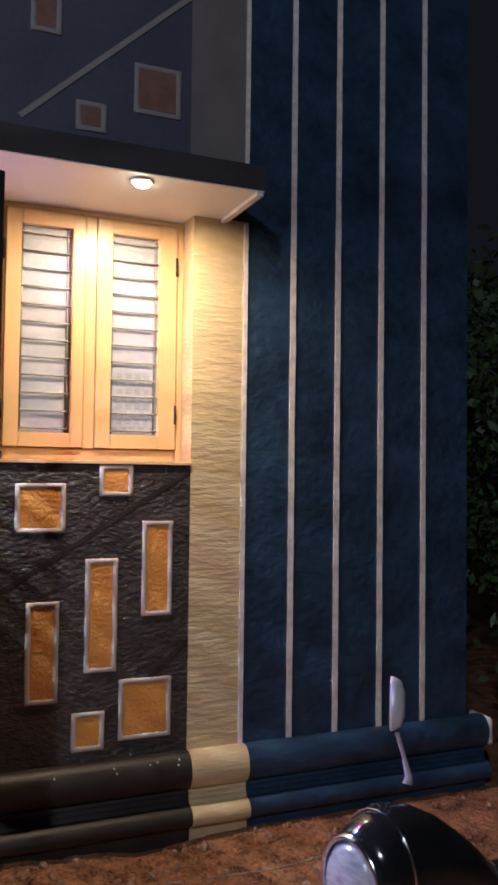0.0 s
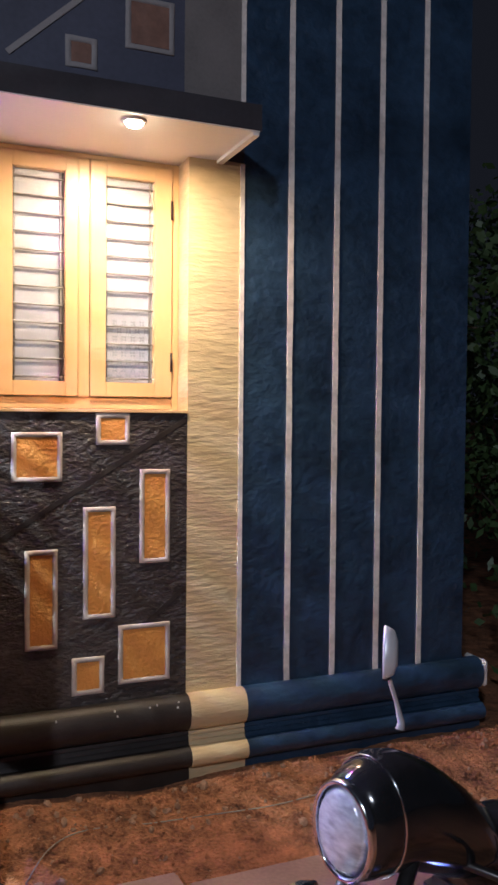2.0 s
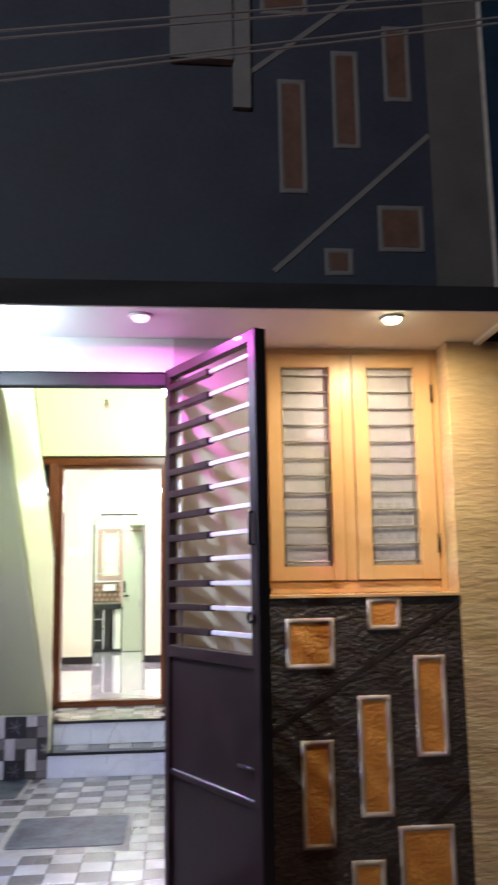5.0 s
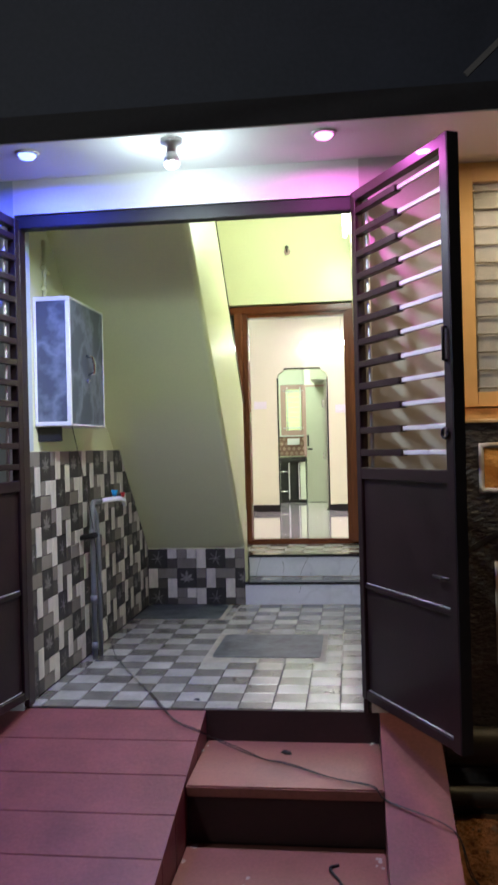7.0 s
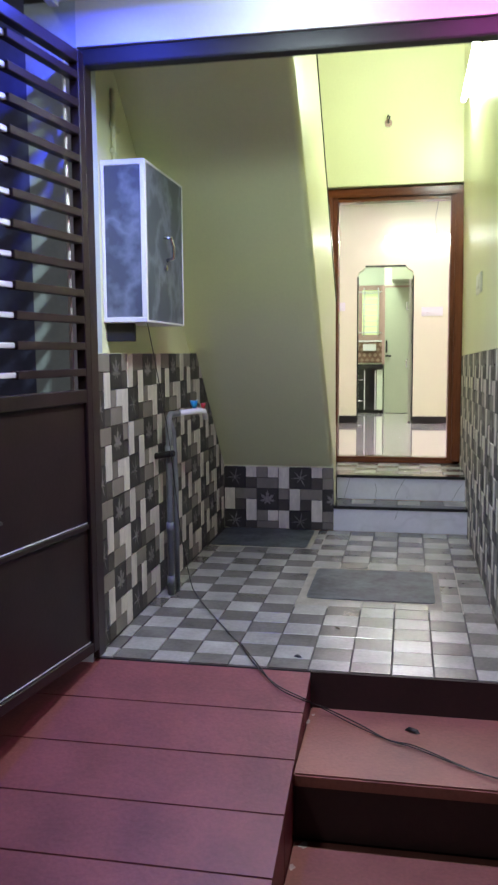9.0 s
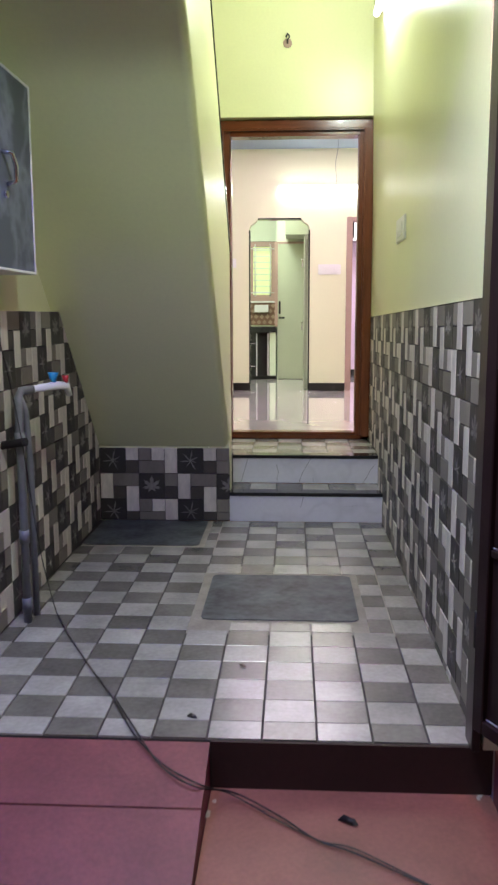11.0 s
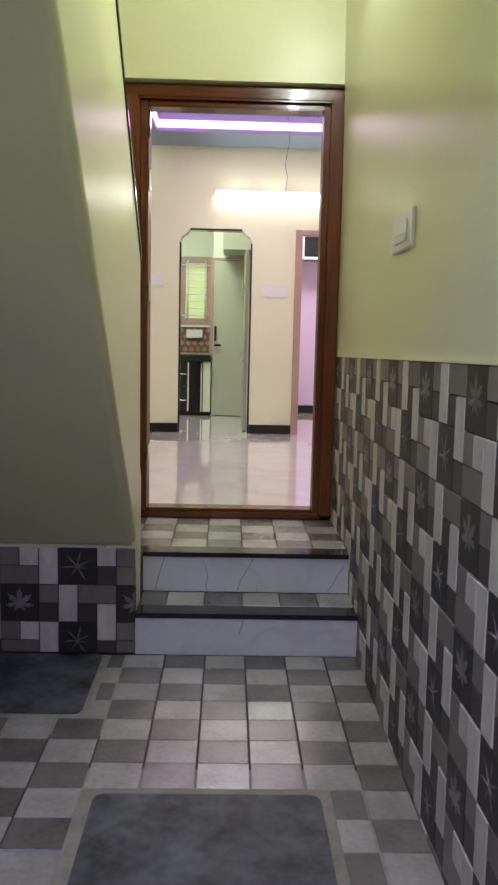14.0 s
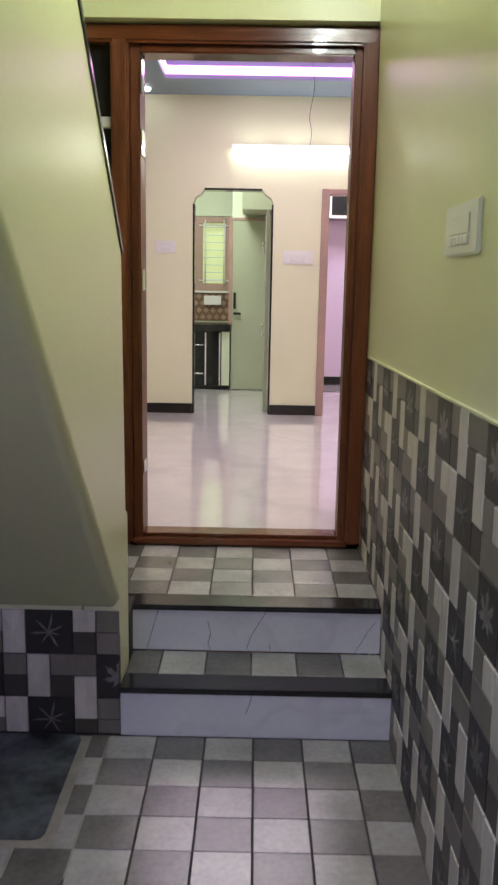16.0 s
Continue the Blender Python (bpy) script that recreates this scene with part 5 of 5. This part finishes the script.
    oval = lambda x, k: [(MX - 0.03 + ux * (0.030 * k * math.cos(a) + 0.018 * k * math.sin(a)) + nx * x, MY + uy * (0.030 * k * math.cos(a) + 0.018 * k * math.sin(a)) + ny * x, 1.180 + 0.068 * k * math.sin(a)) for a in (2 * math.pi * q / 20 for q in range(20))]
    # Pale silver instead of chrome puts the lamp's reflection into the colour.
    back = part("mirror_head", loft(bmesh.new(), [oval(-0.030, 0.45), oval(-0.020, 0.85), oval(0.0, 1.0), oval(0.008, 1.0)]), SILVER, t, "chrome backed mirror, silver for the lamp's reflection")
    part("mirror_knuckle", tube(bmesh.new(), [(MX - 0.03, MY, 1.105), (MX - 0.02, MY + 0.01, 1.125), (MX, MY + 0.02, 1.118)], [0.010, 0.013, 0.008], 8), RUBBER, back, "black pivot")
    part("mirror_glass", loft(bmesh.new(), [oval(0.0085, 0.93), oval(0.011, 0.92)]), DARKGLASS, back)
    part("fuel_tank", loft(bmesh.new(), [ell(0.40, 0.05, 0.05, 0.58), ell(0.46, 0.11, 0.10, 0.58), ell(0.56, 0.13, 0.11, 0.58), ell(0.66, 0.12, 0.10, 0.58), ell(0.74, 0.09, 0.08, 0.58), ell(0.78, 0.05, 0.05, 0.57)]), BIKEBLACK, t)
    part("seat", loft(bmesh.new(), [ell(0.74, 0.09, 0.03, 0.62), ell(0.85, 0.13, 0.05, 0.62), ell(1.10, 0.14, 0.055, 0.63), ell(1.36, 0.11, 0.05, 0.66), ell(1.42, 0.05, 0.03, 0.67)]), SEATMAT, t)
    part("engine", box(bmesh.new(), 0.40, 0.72, -0.12, 0.12, 0.24, 0.50, 0.03), DARKSTEEL, t)
    part("side_cover", box(bmesh.new(), 0.74, 1.15, -0.10, 0.10, 0.40, 0.58, 0.03), BIKEBLACK, t)
    part("exhaust", tube(bmesh.new(), [(0.40, -0.10, 0.40), (0.50, -0.15, 0.26), (0.90, -0.16, 0.26), (1.00, -0.17, 0.29), (1.40, -0.17, 0.36)], [0.02, 0.02, 0.022, 0.045, 0.045], 10), CHROME, t)
    for wx in (-0.13, 1.13):
        tyre = [(wx + 0.255 * math.cos(a), 0, 0.30 + 0.255 * math.sin(a)) for a in (2 * math.pi * k / 32 for k in range(33))]
        wheel = part("wheel", tube(bmesh.new(), tyre, 0.045, 10), RUBBER, t, "black tyre")
        part("rim", tube(bmesh.new(), [(wx + (p[0] - wx) * 0.84, 0, 0.30 + (p[2] - 0.30) * 0.84) for p in tyre], 0.014, 8), DARKSTEEL, wheel)
        part("hub", tube(bmesh.new(), [(wx, -0.06, 0.30), (wx, 0.06, 0.30)], 0.06, 14), DARKSTEEL, wheel)
        for k in range(5):
            a = 2 * math.pi * k / 5
            part("spoke", tube(bmesh.new(), [(wx + 0.05 * math.cos(a), 0, 0.30 + 0.05 * math.sin(a)), (wx + 0.21 * math.cos(a), 0, 0.30 + 0.21 * math.sin(a))], 0.014, 6), DARKSTEEL, wheel)
    arc = lambda r, w: [(-0.13 + r * math.cos(a), w, 0.30 + r * math.sin(a)) for a in (math.radians(20 + 14 * k) for k in range(11))]
    fa, fb, fc, fd = arc(0.33, -0.06), arc(0.345, 0.0), arc(0.33, 0.06), arc(0.32, 0.0)
    part("front_fender", loft(bmesh.new(), [list(q) for q in zip(fa, fb, fc, fd)]), CHROME, t)
    return t


MIRROR = (0.26, 0.10)
bike = motorcycle()
bike.matrix_world = pose(1.09, -2.02, GROUND - 0.02, 0, 0, 17)


# ---- dim foliage beyond the house corner ----
def shrub(x, y, z0, height, spreadr, count, seed, label):
    r = random.Random(seed)
    t = thing("tree", label, "tree", (x, y, z0), "trees beyond the house")
    trunk = part("trunk", tube(bmesh.new(), [(0, 0, 0), (0.04, 0.02, height * 0.3), (-0.03, 0.03, height * 0.6), (0.02, 0, height * 0.85)], [0.07, 0.055, 0.04, 0.02], 8), BARK, t)
    tips = []
    for k in range(9):
        a, h = r.uniform(0, 6.28), height * r.uniform(0.25, 0.8)
        tip = Vector((spreadr * r.uniform(0.4, 0.9) * math.cos(a), spreadr * r.uniform(0.4, 0.9) * math.sin(a), h + r.uniform(0.1, 0.5)))
        part("limb", tube(bmesh.new(), [(0, 0, h * 0.85), tip * 0.5 + Vector((0, 0, h * 0.5)), tip], [0.025, 0.016, 0.008], 6), BARK, t)
        tips.append(tip)
    verts, faces = [], []
    for k in range(count):
        c = Vector(tips[k % 9]) + Vector((r.gauss(0, 0.22), r.gauss(0, 0.22), r.gauss(0, 0.22)))
        d = Vector((r.gauss(0, 1), r.gauss(0, 1), r.gauss(-0.4, 0.7))).normalized()
        s = d.cross(Vector((r.gauss(0, 1), r.gauss(0, 1), r.gauss(0, 1)))).normalized()
        l, w = r.uniform(0.06, 0.13), r.uniform(0.02, 0.04)
        n = len(verts)
        verts += [c, c + d * l * 0.5 + s * w, c + d * l, c + d * l * 0.5 - s * w]
        faces.append((n, n + 1, n + 2, n + 3))
    me = bpy.data.meshes.new("crown")
    me.from_pydata([tuple(v) for v in verts], [], faces)
    me.materials.append(LEAF)
    new("crown", me).parent = t


shrub(4.25, 0.9, GROUND - 0.02, 1.6, 0.9, 1600, 3, "dark leafy tree in the night beyond the house")
shrub(4.9, 1.4, GROUND - 0.02, 3.9, 1.1, 1800, 8, "dark leafy tree in the night beyond the house")
shrub(6.3, 2.6, GROUND - 0.02, 2.6, 1.5, 2600, 21, "dark leafy tree in the night beyond the house")
shrub(8.0, 4.6, GROUND - 0.02, 4.6, 1.9, 2600, 33, "dark leafy tree in the night beyond the house")
shrub(7.2, 5.8, GROUND - 0.02, 3.4, 1.8, 2600, 41, "dark leafy tree in the night beyond the house")
stone = tagged(part("stone", box(bmesh.new(), 3.12, 3.42, -0.20, 0.02, GROUND - 0.06, GROUND + 0.06, 0.02), CEMENT), "rough stone block at the end of the plinth", "stone")

# ---- floor tiles ----
PX, PY = 0.1568, 0.1415
fl = {1: floor_piece(PX - 0.006, PY - 0.003, FLIGHT), 0: floor_piece(PX - 0.006, PY - 0.003, FDARK)}
floor_ob = bpy.data.objects["floor_passage"]
cols = range(-10, 2)
for i in cols:
    for j in range(-1, 18):
        cx, cy = -0.118 + PX * (i + 0.5), 0.105 + PY * (j + 0.5)
        x0, x1, y0, y1 = max(cx - PX / 2, XL + 0.012 - SKEW * cy), min(cx + PX / 2, XR - 0.006), max(cy - PY / 2, 0.001), min(cy + PY / 2, 2.497)
        if x1 - x0 < 0.02 or y1 - y0 < 0.02:
            continue
        inside = False
        for lx0, lx1, ly0, ly1, _ in lids:
            if x0 > lx0 - 0.05 and x1 < lx1 + 0.05 and y0 > ly0 - 0.05 and y1 < ly1 + 0.05:
                inside = True
        if inside:
            continue
        for lx0, lx1, ly0, ly1, _ in lids:
            if x1 > lx0 - 0.028 and x0 < lx1 + 0.028 and y1 > ly0 - 0.025 and y0 < ly1 + 0.025:
                if x0 < lx0 - 0.028:
                    x1 = lx0 - 0.028
                elif x1 > lx1 + 0.028:
                    x0 = lx1 + 0.028
                elif y0 < ly0 - 0.025:
                    y1 = ly0 - 0.025
                elif y1 > ly1 + 0.025:
                    y0 = ly1 + 0.025
        if x1 - x0 < 0.012 or y1 - y0 < 0.012:
            continue
        ob = new("tile", fl[(i + j) % 2])
        ob.parent = floor_ob
        ob.location = (0.5 * (x0 + x1), 0.5 * (y0 + y1), 0.0)
        ob.scale = ((x1 - x0 - 0.006) / (PX - 0.006), (y1 - y0 - 0.003) / (PY - 0.003), 1)
# tiles on the two treads
for i in range(-3, 6):
    x0, x1 = max(-1.50, -0.129 + PX * (i - 5)), min(XR - 0.006, -0.129 + PX * (i - 4))
    for y0, y1, z in ((2.602, 2.778, 0.172), (2.882, 3.02, 0.345), (3.02, 3.16, 0.345), (3.16, 3.30, 0.345), (3.30, 3.449, 0.345)):
        if i < 0 and y0 < 2.8:
            continue
        xa = max(x0, -0.866) if y0 < 2.8 else x0
        ob = new("tile", fl[(i + round((y0 - 2.602) / 0.14)) % 2])
        ob.parent = door_steps
        ob.location = (0.5 * (xa + x1), 0.5 * (y0 + y1), z - 0.001)
        ob.scale = ((x1 - xa - 0.005) / (PX - 0.006), (y1 - y0 - 0.003) / (PY - 0.003), 1)
boxpart("tread_bed", (-0.866, XR - 0.004, 2.60, 2.779, 0.152, 0.1665), GROUT, door_steps)
boxpart("tread_bed", (-1.55, XR - 0.004, 2.88, 3.399, 0.325, 0.3395), GROUT, door_steps)


# ---- wall tiles: a 6 x 4 pattern of light, grey, dark and leaf pieces ----
U = 0.0755
PATTERN = [(0, 0, 2, 2, "flower"), (2, 0, 1, 1, "grey"), (2, 1, 1, 1, "dark"), (3, 0, 1, 2, "light"), (4, 0, 2, 1, "grey"), (4, 1, 1, 1, "dark"), (5, 1, 1, 2, "light"),
           (3, 2, 2, 2, "flower2"), (5, 3, 1, 1, "dark"), (0, 2, 1, 1, "grey"), (1, 2, 1, 1, "light"), (2, 2, 1, 2, "light"), (0, 3, 2, 1, "grey")]
LOOK = {"light": TLIGHT, "grey": TGREY, "dark": TDARK, "flower": TBLACK, "flower2": TBLACK}
wall_meshes = {}


def leaf_outline(kind):
    """Points round a pressed leaf, in units of its radius: a maple leaf, or a thin twig star."""
    tips = ((90, 1.0), (42, 0.92), (138, 0.92), (-4, 0.80), (184, 0.80), (-50, 0.52), (230, 0.52)) if kind == "flower" else ((80, 0.95), (28, 0.75), (135, 0.85), (185, 0.9), (238, 0.65), (300, 0.9), (345, 0.55))
    wide = 15 if kind == "flower" else 7
    out = []
    for ang, r in sorted(tips):
        out += [(ang - wide * 1.25, r * 0.42), (ang - wide * 0.8, r * 0.72), (ang - wide * 0.28, r * 0.74), (ang, r), (ang + wide * 0.28, r * 0.72), (ang + wide * 0.8, r * 0.74), (ang + wide * 1.25, r * 0.40)] if kind == "flower" else [(ang - wide * 2.2, r * 0.12), (ang - wide, r * 0.62), (ang, r), (ang + wide * 0.8, r * 0.55)]
    return [(q * math.cos(radians(a)), q * math.sin(radians(a))) for a, q in out]


def wall_piece(w, h, kind, unit):
    """A tile facing -y, its lower left corner at the origin."""
    key = (round(w, 4), round(h, 4), kind)
    if key not in wall_meshes:
        bm = bmesh.new()
        g, d = 0.0012, {"light": 0.0055, "grey": 0.0045, "dark": 0.004, "flower": 0.0045, "flower2": 0.0045}[kind]
        a = [bm.verts.new(c) for c in ((g, 0, g), (w - g, 0, g), (w - g, 0, h - g), (g, 0, h - g))]
        b = [bm.verts.new(c) for c in ((g + 0.002, -d, g + 0.002), (w - g - 0.002, -d, g + 0.002), (w - g - 0.002, -d, h - g - 0.002), (g + 0.002, -d, h - g - 0.002))]
        bm.faces.new(b)
        for k in range(4):
            bm.faces.new((a[k], a[(k + 1) % 4], b[(k + 1) % 4], b[k]))
        if kind.startswith("flower") and min(w, h) > 0.9 * unit:
            size = unit * (0.97 if kind == "flower" else 0.94)
            cx, cz = unit * 1.0, h - unit * (1.08 if kind == "flower" else 1.0)
            inside = lambda x, z, lift: (min(max(x, 0.004), w - 0.004), -d - lift, min(max(z, 0.004), h - 0.004))
            rim = [bm.verts.new(inside(cx + size * x, cz + size * z, 0.0006)) for x, z in leaf_outline(kind)]
            top = bm.verts.new(inside(cx, cz, 0.0034))
            for k in range(len(rim)):
                bm.faces.new((rim[k], rim[(k + 1) % len(rim)], top)).material_index = 1
        me = bpy.data.meshes.new("tile")
        bm.to_mesh(me)
        bm.free()
        me.materials.append(LOOK[kind])
        me.materials.append(LEAFREL)
        wall_meshes[key] = me
    return wall_meshes[key]


def tiled(owner, m, length, height, shift, near, cut=None, drop=0, ux=U, uz=U):
    """Tiles a wall, from its top left corner at m, along its local x. Past near they are joined in one mesh."""
    verts, faces, looks = [], [], []
    for pi in range(-1, int(length / (6 * ux)) + 2):
        for pj in range(-1, int(height / (4 * uz)) + 2):
            for cx, cy, w, h, kind in PATTERN:
                x0, x1 = (pi * 6 + cx) * ux + shift, (pi * 6 + cx + w) * ux + shift
                z1, z0 = -(pj * 4 + cy - drop) * uz, -(pj * 4 + cy + h - drop) * uz
                x0, x1, z0, z1 = max(x0, 0), min(x1, length), max(z0, -height), min(z1, 0)
                if x1 - x0 < 0.012 or z1 - z0 < 0.012 or (cut and z0 > cut(x0) - 0.01):
                    continue
                me = wall_piece(x1 - x0, z1 - z0, kind, ux)
                if cut and z1 > cut(x1):
                    bm = bmesh.new()
                    bm.from_mesh(me)
                    bmesh.ops.bisect_plane(bm, geom=bm.verts[:] + bm.edges[:] + bm.faces[:], plane_co=(0, 0, cut(x0) - z0), plane_no=(0.99, 0, 1), clear_outer=True)
                    me = me.copy()
                    bm.to_mesh(me)
                    bm.free()
                place = m @ Matrix.Translation((x0, 0, z0))
                if near(x0):
                    ob = new("tile", me)
                    ob.parent = owner
                    ob.matrix_world = place
                else:
                    n = len(verts)
                    verts += [tuple(place @ v.co) for v in me.vertices]
                    for f in me.polygons:
                        faces.append([n + q for q in f.vertices])
                        looks.append(2 * list(LOOK).index(kind) + f.material_index)
    if faces:
        me = bpy.data.meshes.new("tiles_far")
        me.from_pydata(verts, [], faces)
        for q in (q for k in LOOK for q in (LOOK[k], LEAFREL)):
            me.materials.append(q)
        me.polygons.foreach_set("material_index", looks)
        ob = new("tiles_far", me)
        ob.parent = owner
        tagged(ob, "patterned wall tiles", kind="stuff")


DADO = 1.205
wr = bpy.data.objects["wall_passage_right"]
# right wall: its courses rise a little towards the street, along which local x runs
RISE = 0.018
top_at = lambda y: 1.172 + RISE * (3.445 - y)
prism(bm := bmesh.new(), [(0.0, 0.0), (3.40, 0.0), (3.40, top_at(3.40)), (0.0, top_at(0.0))], XR - 0.004, XR)
tagged(part("dado_bed_right", bm, GROUT), "thin tile bed", "wall", kind="structure")
prism(bm := bmesh.new(), [(0.0, top_at(0.0)), (3.40, top_at(3.40)), (3.40, top_at(3.40) + 0.006), (0.0, top_at(0.0) + 0.006)], XR - 0.010, XR)
tagged(part("dado_cap", bm, GREEN), "pale line of grout on top of the dado", "trim", kind="structure")
tiled(wr, Matrix.Translation((XR - 0.004, 3.445, top_at(3.445))) @ pose(0, 0, 0, 0, 0, -90) @ Matrix.Rotation(-RISE, 4, "Y"), 3.44, 1.235, 0.006, lambda x: x > 1.15, uz=0.075)
wl = bpy.data.objects["wall_passage_left"]
structure("dado_bed_left", [(XL - 0.055, XL + 0.004, 0.0, 2.515, 0.0, 0.43)], GROUT, "thin tile bed", "wall")
prism(bm := bmesh.new(), [(0.0, 0.432), (2.51, 0.432), (2.51, 0.436), (1.79, 1.150), (1.74, DADO - 0.003), (0.0, DADO - 0.003)], XL - 0.054, XL + 0.0035)
tagged(part("dado_body_left", bm, GROUT), "tile bed of the passage dado", "wall", kind="structure")
structure("dado_top_left", [(XL - 0.054, XL + 0.004, 0.0, 1.74, DADO - 0.002, DADO + 0.002)], GREEN, "narrow ledge on the dado", "trim")
for name in ("dado_bed_left", "dado_body_left", "dado_top_left"):
    for v in bpy.data.objects[name].data.vertices:
        v.co.x -= SKEW * v.co.y * (v.co.x > XL - 0.03)
tiled(wl, Matrix.Translation((XL + 0.004, 0.02, DADO)) @ pose(0, 0, 0, 0, 0, 90 + math.degrees(SKEW)), 2.49, DADO, 0.205, lambda x: x < 1.9, cut=lambda x: sl(x + 0.02) - 0.01 - DADO)
wu = bpy.data.objects["wall_under_stair"]
tiled(wu, Matrix.Translation((XL - 0.028, 2.508, 0.430)), -0.836 - XL, 0.428, 0.459 - 3 * U, lambda x: True, drop=2)
